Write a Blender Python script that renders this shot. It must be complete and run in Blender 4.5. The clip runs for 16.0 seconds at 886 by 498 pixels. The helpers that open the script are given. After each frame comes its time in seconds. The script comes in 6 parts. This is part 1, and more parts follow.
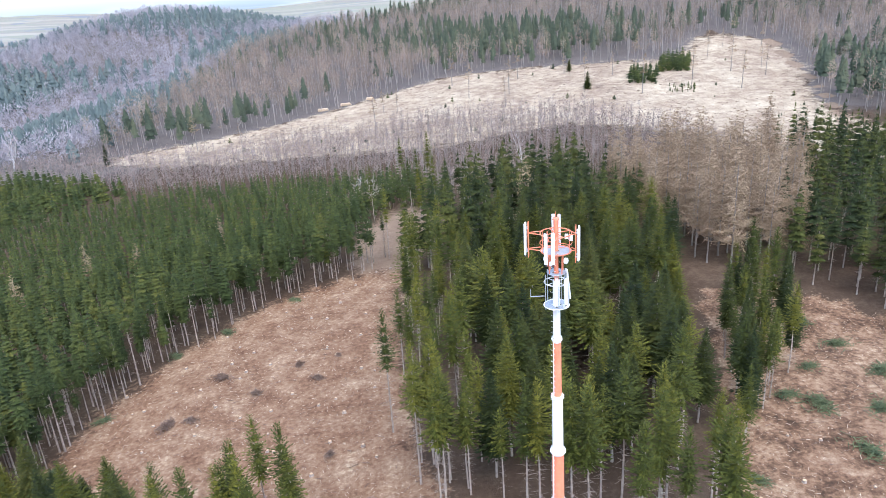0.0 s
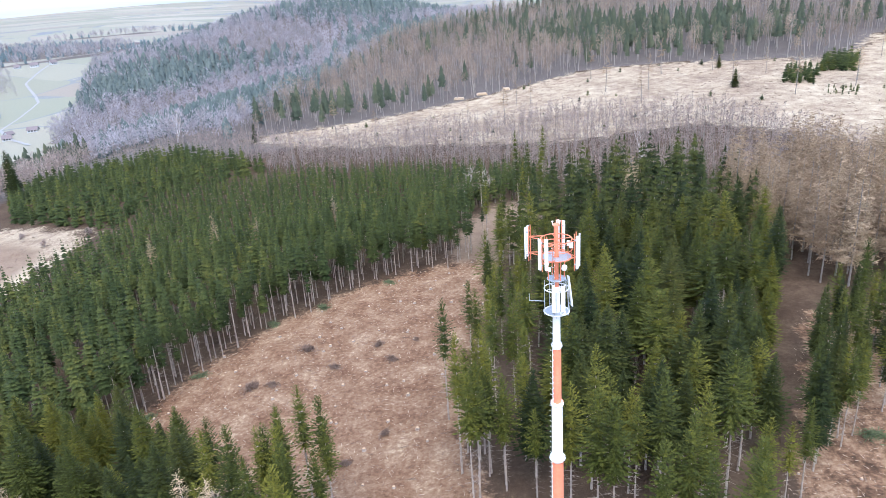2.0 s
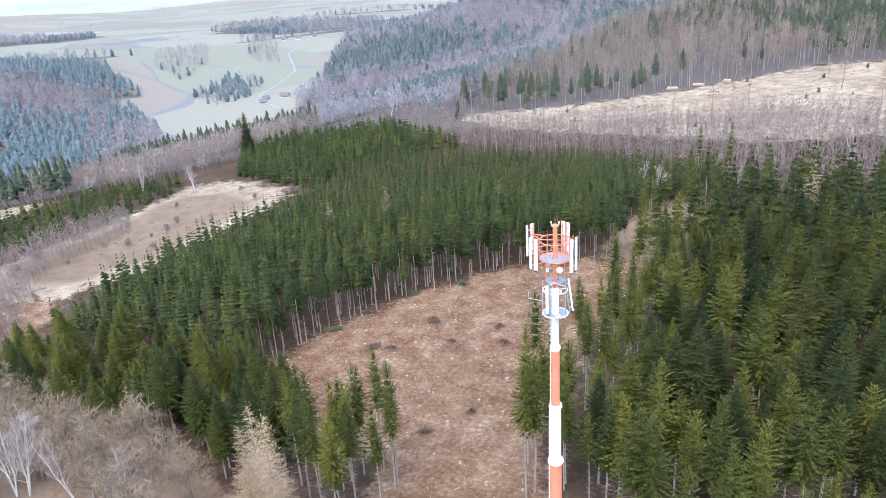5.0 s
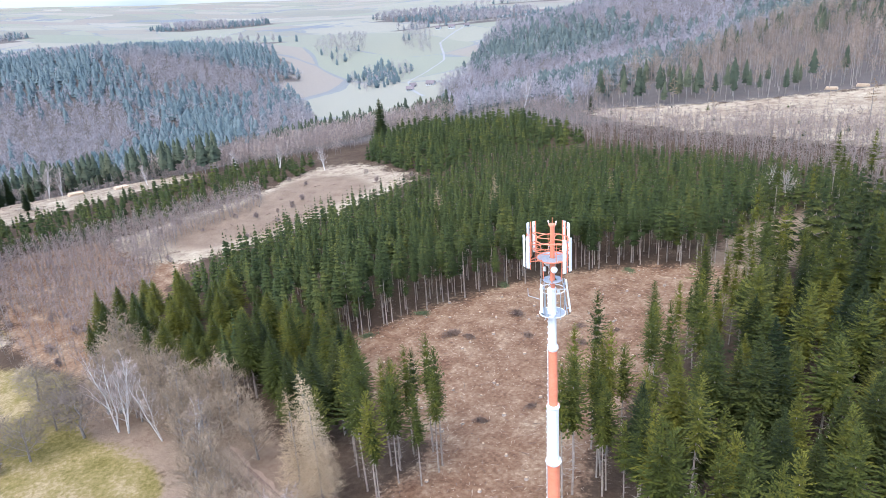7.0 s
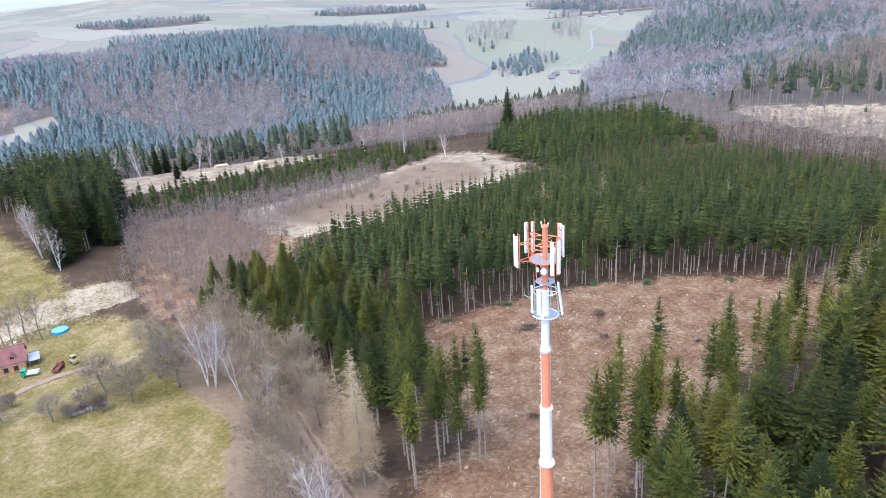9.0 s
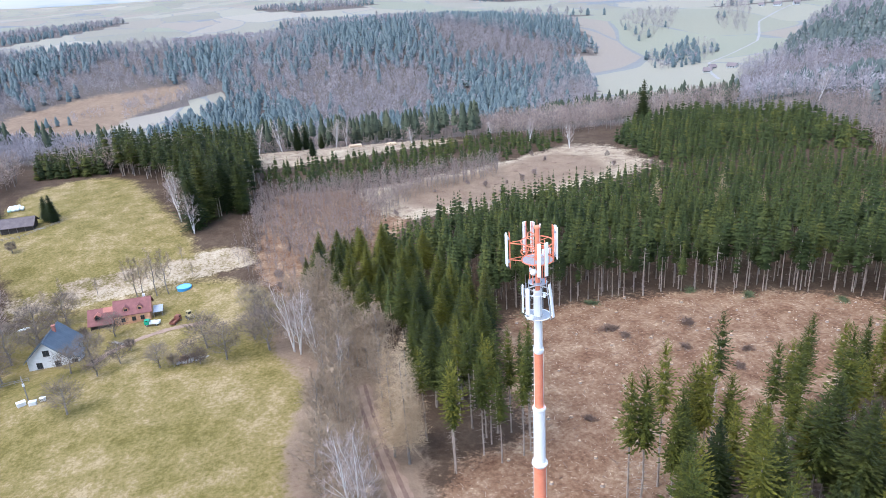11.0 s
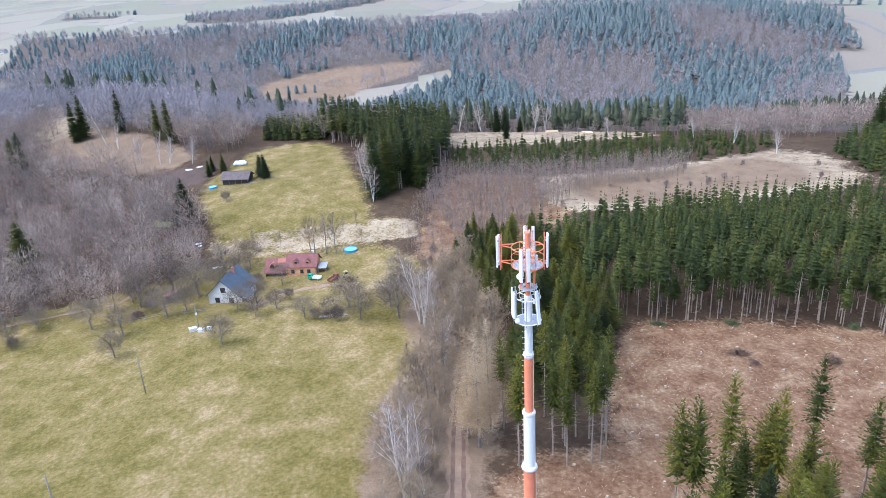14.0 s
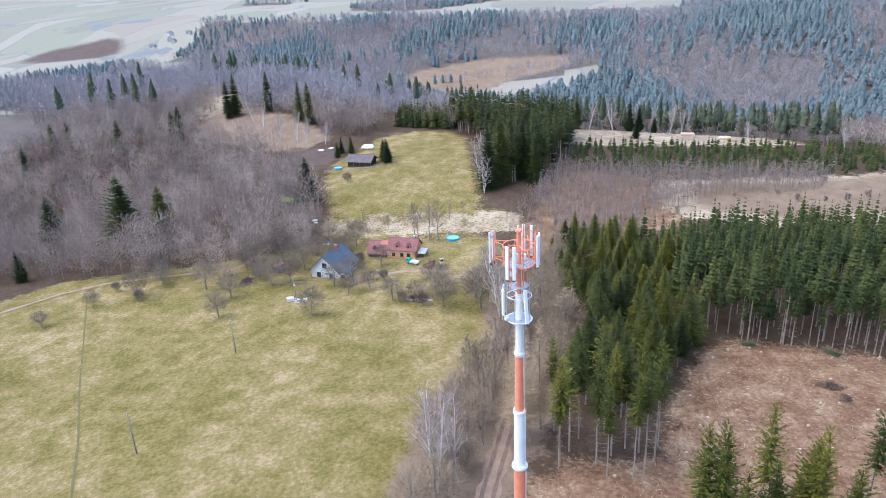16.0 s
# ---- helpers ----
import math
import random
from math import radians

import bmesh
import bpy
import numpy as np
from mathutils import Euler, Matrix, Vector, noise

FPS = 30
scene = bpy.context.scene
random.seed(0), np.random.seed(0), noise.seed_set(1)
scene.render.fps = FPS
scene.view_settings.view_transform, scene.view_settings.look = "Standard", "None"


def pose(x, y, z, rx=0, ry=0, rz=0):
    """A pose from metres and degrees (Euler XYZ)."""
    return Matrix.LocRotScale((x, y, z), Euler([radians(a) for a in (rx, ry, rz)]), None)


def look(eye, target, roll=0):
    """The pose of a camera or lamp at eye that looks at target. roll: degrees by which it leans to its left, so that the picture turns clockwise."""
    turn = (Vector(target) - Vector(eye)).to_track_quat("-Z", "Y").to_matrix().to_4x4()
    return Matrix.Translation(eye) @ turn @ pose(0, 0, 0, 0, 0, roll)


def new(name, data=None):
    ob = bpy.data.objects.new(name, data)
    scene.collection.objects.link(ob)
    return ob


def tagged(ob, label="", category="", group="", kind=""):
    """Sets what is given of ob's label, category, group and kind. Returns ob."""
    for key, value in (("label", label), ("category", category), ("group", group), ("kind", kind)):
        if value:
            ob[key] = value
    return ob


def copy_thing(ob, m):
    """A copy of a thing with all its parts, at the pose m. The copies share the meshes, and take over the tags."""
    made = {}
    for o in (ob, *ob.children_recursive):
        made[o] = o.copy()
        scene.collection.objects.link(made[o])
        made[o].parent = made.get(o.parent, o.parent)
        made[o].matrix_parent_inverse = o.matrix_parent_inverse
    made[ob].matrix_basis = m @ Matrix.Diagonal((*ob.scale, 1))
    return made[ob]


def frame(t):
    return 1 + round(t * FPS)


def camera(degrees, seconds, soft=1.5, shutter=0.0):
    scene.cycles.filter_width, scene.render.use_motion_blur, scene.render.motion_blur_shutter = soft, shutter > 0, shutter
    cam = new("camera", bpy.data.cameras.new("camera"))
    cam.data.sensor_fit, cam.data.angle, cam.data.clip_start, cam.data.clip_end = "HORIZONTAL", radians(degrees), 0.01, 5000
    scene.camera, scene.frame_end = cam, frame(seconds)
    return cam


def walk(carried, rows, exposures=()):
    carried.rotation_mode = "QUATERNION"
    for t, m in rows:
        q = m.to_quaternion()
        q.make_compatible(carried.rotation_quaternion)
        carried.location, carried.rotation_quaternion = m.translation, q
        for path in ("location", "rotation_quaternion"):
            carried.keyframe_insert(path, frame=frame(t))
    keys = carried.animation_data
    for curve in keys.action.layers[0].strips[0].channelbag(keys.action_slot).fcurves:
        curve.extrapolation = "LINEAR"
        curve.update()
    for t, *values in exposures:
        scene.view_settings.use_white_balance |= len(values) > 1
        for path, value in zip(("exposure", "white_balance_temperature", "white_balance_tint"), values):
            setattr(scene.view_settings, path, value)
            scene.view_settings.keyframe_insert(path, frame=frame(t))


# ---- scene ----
cam = camera(64.0, 16.0, soft=0.35)
METRES, EYE, TILT, LEAN, TURN = 100.0, 68.5, 0.0, 0.0, 0.0
ROWS = [
    (0.0, 0.0, 0.0, 0.0, -1.4, -20.57, 3.74),
    (0.5, 0.0313, -0.0032, 0.0014, 1.81, -20.6, 3.66),
    (1.0, 0.0627, -0.0043, 0.0026, 4.96, -20.61, 3.61),
    (1.5, 0.0938, -0.0037, 0.0034, 8.12, -20.62, 3.56),
    (2.0, 0.125, -0.0008, 0.0031, 11.25, -20.61, 3.56),
    (2.5, 0.1564, 0.0037, 0.0027, 14.49, -20.63, 3.52),
    (3.0, 0.1872, 0.0096, 0.0026, 17.72, -20.69, 3.45),
    (3.5, 0.2174, 0.0169, 0.0029, 20.92, -20.72, 3.4),
    (4.0, 0.2473, 0.0257, 0.0035, 24.1, -20.77, 3.36),
    (6.5, 0.3881, 0.0926, 0.003, 39.76, -20.91, 3.46),
    (7.0, 0.4129, 0.1102, 0.0018, 42.86, -20.89, 3.47),
    (7.5, 0.4375, 0.1297, 0.0012, 45.96, -20.89, 3.51),
    (8.0, 0.4608, 0.1503, 0.0018, 49.05, -20.94, 3.48),
    (8.5, 0.4829, 0.1723, 0.0028, 52.06, -21.04, 3.47),
    (9.0, 0.5034, 0.1954, 0.0041, 55.14, -21.14, 3.47),
    (11.5, 0.5882, 0.328, 0.0075, 70.85, -21.5, 3.37),
    (12.0, 0.6005, 0.3569, 0.0089, 74.01, -21.56, 3.32),
    (12.5, 0.611, 0.3862, 0.0105, 77.2, -21.66, 3.28),
    (13.0, 0.6201, 0.4159, 0.0115, 80.38, -21.68, 3.23),
    (13.5, 0.6275, 0.4464, 0.0123, 83.58, -21.69, 3.14),
    (14.0, 0.6335, 0.4774, 0.0128, 86.79, -21.72, 3.02),
    (14.5, 0.6371, 0.507, 0.012, 89.81, -21.71, 2.84),
    (15.0, 0.6393, 0.5386, 0.012, 93.01, -21.74, 2.71),
    (15.5, 0.6395, 0.5701, 0.0111, 96.17, -21.76, 2.71),
    (16.0, 0.6383, 0.6009, 0.0101, 99.32, -21.72, 2.48),
]
EXPOSURES = [(0.0, 2.02, 5860.0, 10.0), (4.0, 2.02, 5860.0, 10.0), (9.0, 1.89, 5860.0, 10.0), (16.0, 1.79, 5880.0, 10.0)]
walk(cam, [(t, pose(0, 0, EYE, TILT, LEAN, TURN) @ pose(METRES * x, METRES * y, METRES * z, 90 + pitch, roll, yaw)) for t, x, y, z, yaw, pitch, roll in ROWS], EXPOSURES)

# ---- world, sun ----
world = bpy.data.worlds.new("overcast_sky")
scene.world = world
world.use_nodes = True
wn = world.node_tree
sky = wn.nodes.new("ShaderNodeTexSky")
sky.sky_type, sky.sun_disc = "NISHITA", False
SUN_HEIGHT, SUN_TURN = 62.0, 165.0
sky.sun_elevation, sky.sun_rotation = radians(SUN_HEIGHT), radians(SUN_TURN)
sky.air_density, sky.dust_density, sky.ozone_density, sky.altitude = 1.0, 2.0, 1.0, 400
wn.nodes["Background"].inputs["Strength"].default_value = 0.125
wn.links.new(sky.outputs[0], wn.nodes["Background"].inputs["Color"])
sun = new("sun", bpy.data.lights.new("sun", "SUN"))
sun.data.energy, sun.data.angle, sun.data.color = 1.1, radians(75), (1.0, 0.985, 0.96)
sun_way = Vector((math.sin(radians(SUN_TURN)) * math.cos(radians(SUN_HEIGHT)), math.cos(radians(SUN_TURN)) * math.cos(radians(SUN_HEIGHT)), math.sin(radians(SUN_HEIGHT))))
sun.matrix_world = look(sun_way * 300, (0, 0, 0))

# ---- materials ----
def nodes_of(name):
    m = bpy.data.materials.new(name)
    m.use_nodes = True
    t = m.node_tree
    return m, t, t.nodes["Principled BSDF"]


def noise_of(t, scale, detail=4.0, coords=None, rough=0.55):
    n = t.nodes.new("ShaderNodeTexNoise")
    n.inputs["Scale"].default_value, n.inputs["Detail"].default_value, n.inputs["Roughness"].default_value = scale, detail, rough
    if coords is not None:
        t.links.new(coords, n.inputs["Vector"])
    return n.outputs["Fac"]


def math_of(t, op, a, b=None):
    n = t.nodes.new("ShaderNodeMath")
    n.operation = op
    for i, v in enumerate((a, b)):
        if v is None:
            continue
        if isinstance(v, (int, float)):
            n.inputs[i].default_value = v
        else:
            t.links.new(v, n.inputs[i])
    return n.outputs[0]


def ramp_of(t, fac, stops):
    n = t.nodes.new("ShaderNodeValToRGB")
    e = n.color_ramp.elements
    while len(e) < len(stops):
        e.new(0.5)
    for el, (p, c) in zip(e, stops):
        el.position, el.color = p, (*c, 1.0)
    t.links.new(fac, n.inputs[0])
    return n.outputs[0]


def mix_of(t, fac, a, b, how="MIX"):
    n = t.nodes.new("ShaderNodeMix")
    n.data_type, n.blend_type = "RGBA", how
    for i, v in ((0, fac), (6, a), (7, b)):
        if isinstance(v, (int, float)):
            n.inputs[i].default_value = v
        elif isinstance(v, tuple):
            n.inputs[i].default_value = (*v, 1.0)
        else:
            t.links.new(v, n.inputs[i])
    return n.outputs[2]


def bump_of(t, fac, strength, distance, bsdf):
    n = t.nodes.new("ShaderNodeBump")
    n.inputs["Strength"].default_value, n.inputs["Distance"].default_value = strength, distance
    t.links.new(fac, n.inputs["Height"])
    t.links.new(n.outputs[0], bsdf.inputs["Normal"])


def object_coords(t):
    return t.nodes.new("ShaderNodeTexCoord").outputs["Object"]


def plain(name, dark, light, rough=0.6, metal=0.0, scale=3.0, relief=0.15, depth=0.01, fine=30.0):
    """Paint, metal, wood or stone: two tones at two scales with a light relief."""
    m, t, b = nodes_of(name)
    co = object_coords(t)
    f = math_of(t, "ADD", math_of(t, "MULTIPLY", noise_of(t, scale, 5, co), 0.6), math_of(t, "MULTIPLY", noise_of(t, fine, 3, co), 0.4))
    t.links.new(ramp_of(t, f, [(0.32, dark), (0.66, light)]), b.inputs["Base Color"])
    b.inputs["Roughness"].default_value, b.inputs["Metallic"].default_value = rough, metal
    bump_of(t, f, relief, depth, b)
    return m


def leafage(name, stops, rough=0.75, scale=0.9, relief=0.0):
    """Needles or twigs: colour set by the tree (its tint or the object's random number) and by noise within it."""
    m, t, b = nodes_of(name)
    a = t.nodes.new("ShaderNodeAttribute")
    a.attribute_name = "tint"
    info = t.nodes.new("ShaderNodeObjectInfo")
    one = math_of(t, "FRACT", math_of(t, "ADD", a.outputs["Fac"], info.outputs["Random"]))
    geo = t.nodes.new("ShaderNodeNewGeometry")
    isl = geo.outputs["Random Per Island"]
    f = math_of(t, "ADD", math_of(t, "MULTIPLY", one, 0.60), math_of(t, "MULTIPLY", isl, 0.30))
    f = math_of(t, "ADD", f, math_of(t, "MULTIPLY", noise_of(t, scale, 3, geo.outputs["Position"]), 0.2))
    col = ramp_of(t, f, stops)
    if relief:
        grain = noise_of(t, 3.2, 5, geo.outputs["Position"], 0.75)
        col = mix_of(t, 0.8, col, ramp_of(t, grain, [(0.34, (0.42, 0.42, 0.42)), (0.66, (1.7, 1.7, 1.7))]), "MULTIPLY")
        bump_of(t, grain, 0.7, relief, b)
    t.links.new(col, b.inputs["Base Color"])
    b.inputs["Roughness"].default_value = rough
    b.inputs["Specular IOR Level"].default_value = 0.2
    return m


M_SPRUCE = leafage("spruce_needles", [(0.05, (0.011, 0.019, 0.006)), (0.4, (0.024, 0.032, 0.007)), (0.7, (0.045, 0.051, 0.009)), (0.95, (0.078, 0.075, 0.015))], relief=0.12)
M_OLIVE = leafage("olive_spruce_needles", [(0.05, (0.024, 0.032, 0.006)), (0.5, (0.054, 0.060, 0.008)), (0.95, (0.128, 0.117, 0.014))], relief=0.12)
M_YOUNG = leafage("young_spruce_needles", [(0.05, (0.018, 0.028, 0.007)), (0.45, (0.035, 0.046, 0.011)), (0.75, (0.052, 0.060, 0.013)), (0.95, (0.080, 0.080, 0.015))], relief=0.12)
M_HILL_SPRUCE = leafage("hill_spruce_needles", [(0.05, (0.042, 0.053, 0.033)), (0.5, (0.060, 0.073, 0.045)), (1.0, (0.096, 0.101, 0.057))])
# paler, bluer needles: the haze of distance is put into the colour
M_HAZED_SPRUCE = leafage("hazed_valley_spruce_needles", [(0.05, (0.081, 0.111, 0.114)), (0.5, (0.100, 0.131, 0.135)), (1.0, (0.133, 0.160, 0.157))])
M_LARCH = leafage("bare_larch_twigs", [(0.1, (0.197, 0.131, 0.080)), (0.6, (0.313, 0.218, 0.136)), (1.0, (0.439, 0.328, 0.210))])
M_LARCH_PALE = leafage("pale_larch_twigs", [(0.1, (0.300, 0.206, 0.119)), (0.6, (0.420, 0.302, 0.183)), (1.0, (0.520, 0.394, 0.255))])
M_TWIG = leafage("bare_broadleaf_twigs", [(0.1, (0.178, 0.127, 0.083)), (0.55, (0.275, 0.201, 0.133)), (1.0, (0.400, 0.302, 0.203))])
M_GARDEN_TWIG = leafage("garden_tree_twigs", [(0.1, (0.103, 0.076, 0.061)), (0.55, (0.156, 0.120, 0.094)), (1.0, (0.241, 0.192, 0.147))])
M_HILL_TWIG = leafage("hill_twigs", [(0.1, (0.151, 0.115, 0.091)), (0.38, (0.19, 0.147, 0.117)), (0.58, (0.259, 0.189, 0.138)), (0.85, (0.359, 0.268, 0.199))])
# ridge twigs and needles: lightened and greyed in colour as half-distance haze
M_HAZED_RIDGE_TWIG = leafage("hazed_ridge_twigs", [(0.1, (0.209, 0.188, 0.200)), (0.38, (0.262, 0.239, 0.251)), (0.58, (0.313, 0.267, 0.271)), (0.85, (0.387, 0.350, 0.361))])
M_HAZED_RIDGE_SPRUCE = leafage("hazed_ridge_spruce_needles", [(0.05, (0.064, 0.083, 0.077)), (0.5, (0.085, 0.105, 0.097)), (1.0, (0.121, 0.139, 0.121))])
M_WOOD_TWIG = leafage("bare_wood_twigs", [(0.1, (0.144, 0.111, 0.101)), (0.38, (0.214, 0.167, 0.149)), (0.58, (0.316, 0.228, 0.181)), (0.85, (0.435, 0.35, 0.294))])
M_THICKET = leafage("thicket_twigs", [(0.1, (0.185, 0.136, 0.116)), (0.55, (0.255, 0.192, 0.165)), (1.0, (0.334, 0.255, 0.216))])
# far twigs: light grey-lilac tone carries painted distance haze
M_HAZED_TWIG = leafage("hazed_hillside_twigs", [(0.1, (0.225, 0.203, 0.209)), (0.38, (0.269, 0.243, 0.246)), (0.58, (0.309, 0.268, 0.262)), (0.85, (0.365, 0.324, 0.318))])
M_BIRCH_TWIG = leafage("birch_twigs", [(0.1, (0.27, 0.20, 0.17)), (1.0, (0.47, 0.38, 0.33))])
M_BARK = plain("spruce_bark", (0.17, 0.125, 0.095), (0.44, 0.36, 0.295), 0.9, scale=1.2, relief=0.5, depth=0.03, fine=14)
M_GREY_BARK = plain("grey_bark", (0.14, 0.12, 0.10), (0.29, 0.25, 0.215), 0.9, scale=1.5, relief=0.5, depth=0.03, fine=14)
M_HILL_BARK = plain("larch_bark", (0.19, 0.155, 0.13), (0.40, 0.345, 0.30), 0.9, scale=1.5, relief=0.4, depth=0.03, fine=14)
M_BIRCH = plain("birch_bark", (0.46, 0.42, 0.38), (0.80, 0.75, 0.69), 0.7, scale=2.5, relief=0.3, fine=9)
M_LITTER_STICK = plain("dead_sticks", (0.25, 0.17, 0.115), (0.60, 0.48, 0.35), 0.9, scale=0.6, fine=5)
M_DARK_STICK = plain("dark_slash", (0.09, 0.055, 0.038), (0.24, 0.16, 0.115), 0.9, scale=0.8, fine=5)
M_CUT = plain("cut_wood", (0.42, 0.28, 0.16), (0.66, 0.48, 0.30), 0.8, scale=4)
M_WHITE = plain("white_mast_paint", (0.80, 0.765, 0.715), (0.88, 0.845, 0.795), 0.75, scale=1.2, relief=0.05, fine=12)
M_ORANGE = plain("orange_mast_paint", (0.74, 0.21, 0.105), (0.84, 0.285, 0.155), 0.75, scale=1.2, relief=0.05, fine=12)
M_PANEL = plain("antenna_plastic", (0.79, 0.77, 0.74), (0.87, 0.85, 0.82), 0.4, scale=2, relief=0.03)
M_ZINC = plain("galvanised_steel", (0.36, 0.38, 0.40), (0.56, 0.58, 0.60), 0.5, 0.5, scale=6, relief=0.1)
M_CABLE = plain("black_cable", (0.02, 0.02, 0.02), (0.05, 0.05, 0.05), 0.6)


def ground_material():
    m, t, b = nodes_of("ground_cover")
    co = object_coords(t)
    big, mid, fine = noise_of(t, 0.045, 4, co), noise_of(t, 0.22, 5, co), noise_of(t, 1.3, 6, co, 0.65)
    grit = noise_of(t, 5.0, 4, co, 0.7)

    def tone(stops, parts=(0.3, 0.35, 0.35)):
        f = math_of(t, "MULTIPLY", big, parts[0])
        f = math_of(t, "ADD", f, math_of(t, "MULTIPLY", mid, parts[1]))
        f = math_of(t, "ADD", f, math_of(t, "MULTIPLY", fine, parts[2]))
        return ramp_of(t, f, stops)

    col = tone([(0.32, (0.055, 0.034, 0.021)), (0.5, (0.090, 0.059, 0.038)), (0.66, (0.14, 0.100, 0.066))])

    def cover(name):
        a = t.nodes.new("ShaderNodeAttribute")
        a.attribute_name = name
        s = t.nodes.new("ShaderNodeSeparateColor")
        t.links.new(a.outputs["Color"], s.inputs[0])
        return (*s.outputs, a.outputs["Alpha"])

    def laid(base, weight, colour, soft=0.5):
        w = math_of(t, "ADD", weight, math_of(t, "MULTIPLY", math_of(t, "SUBTRACT", math_of(t, "ADD", mid, fine), 1.0), soft))
        n = t.nodes.new("ShaderNodeMapRange")
        n.inputs[1].default_value, n.inputs[2].default_value = 0.38, 0.62
        t.links.new(w, n.inputs[0])
        return mix_of(t, n.outputs[0], base, colour)

    one, two = cover("cover"), cover("cover_more")
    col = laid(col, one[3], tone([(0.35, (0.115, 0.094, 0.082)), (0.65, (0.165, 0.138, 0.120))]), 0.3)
    col = laid(col, one[0], tone([(0.36, (0.115, 0.054, 0.030)), (0.46, (0.205, 0.116, 0.067)), (0.55, (0.288, 0.182, 0.112)), (0.66, (0.49, 0.37, 0.24))], (0.15, 0.4, 0.45)), 0.7)
    col = laid(col, one[1], tone([(0.38, (0.126, 0.104, 0.026)), (0.46, (0.190, 0.152, 0.046)), (0.53, (0.262, 0.198, 0.080)), (0.62, (0.40, 0.30, 0.165))], (0.28, 0.32, 0.40)), 0.5)
    col = laid(col, one[2], tone([(0.36, (0.185, 0.125, 0.090)), (0.47, (0.32, 0.240, 0.165)), (0.56, (0.45, 0.358, 0.245)), (0.66, (0.60, 0.50, 0.36))]), 0.9)
    # farmland: long strips of stubble, winter corn and ploughed soil between hedges and copses, paled in colour for
    # distance haze
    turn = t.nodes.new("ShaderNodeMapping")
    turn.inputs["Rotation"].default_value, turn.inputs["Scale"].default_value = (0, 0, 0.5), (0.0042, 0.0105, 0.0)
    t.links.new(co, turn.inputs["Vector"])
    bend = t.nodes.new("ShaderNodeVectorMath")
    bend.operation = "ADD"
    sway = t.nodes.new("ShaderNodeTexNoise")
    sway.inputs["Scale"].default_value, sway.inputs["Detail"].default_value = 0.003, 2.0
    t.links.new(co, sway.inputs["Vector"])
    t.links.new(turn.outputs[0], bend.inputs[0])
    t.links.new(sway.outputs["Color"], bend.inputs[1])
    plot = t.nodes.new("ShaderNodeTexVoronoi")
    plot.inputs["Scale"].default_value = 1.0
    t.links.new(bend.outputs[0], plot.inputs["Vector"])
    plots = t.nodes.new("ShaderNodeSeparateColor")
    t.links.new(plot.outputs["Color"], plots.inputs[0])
    hazy_farm_col = ramp_of(t, plots.outputs[0], [(0.0, (0.245, 0.227, 0.178)), (0.3, (0.325, 0.297, 0.232)), (0.55, (0.259, 0.257, 0.190)), (0.75, (0.285, 0.241, 0.196)), (1.0, (0.365, 0.331, 0.263))])
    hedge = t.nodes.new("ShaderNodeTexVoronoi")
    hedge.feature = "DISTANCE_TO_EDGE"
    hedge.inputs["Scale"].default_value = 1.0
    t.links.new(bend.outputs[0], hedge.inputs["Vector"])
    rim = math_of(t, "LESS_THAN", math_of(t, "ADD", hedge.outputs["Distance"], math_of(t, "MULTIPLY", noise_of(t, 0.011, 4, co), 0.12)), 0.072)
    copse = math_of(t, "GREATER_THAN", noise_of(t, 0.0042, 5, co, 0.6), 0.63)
    hazy_farm_col = mix_of(t, math_of(t, "MAXIMUM", math_of(t, "MULTIPLY", rim, 0.75), copse), hazy_farm_col, tone([(0.35, (0.175, 0.185, 0.190)), (0.65, (0.235, 0.240, 0.242))]))
    col = laid(col, two[0], hazy_farm_col, 0.15)
    col = laid(col, two[1], tone([(0.35, (0.085, 0.06, 0.05)), (0.65, (0.16, 0.115, 0.095))]), 0.4)
    col = laid(col, two[2], tone([(0.35, (0.18, 0.118, 0.078)), (0.65, (0.32, 0.232, 0.16))]), 0.5)
    col = mix_of(t, 0.6, col, ramp_of(t, grit, [(0.3, (0.55, 0.55, 0.55)), (0.7, (1.0, 1.0, 1.0))]), "MULTIPLY")
    t.links.new(col, b.inputs["Base Color"])
    b.inputs["Roughness"].default_value = 0.95
    b.inputs["Specular IOR Level"].default_value = 0.1
    bump_of(t, math_of(t, "ADD", fine, math_of(t, "MULTIPLY", grit, 0.5)), 0.7, 0.35, b)
    return m


M_GROUND = ground_material()

# ---- land ----
def bump(x, y, cx, cy, amp, rx, ry, turn=0.0):
    c, s = np.cos(np.radians(turn)), np.sin(np.radians(turn))
    u, v = (x - cx) * c + (y - cy) * s, -(x - cx) * s + (y - cy) * c
    return amp * np.exp(-0.5 * ((u / rx) ** 2 + (v / ry) ** 2))


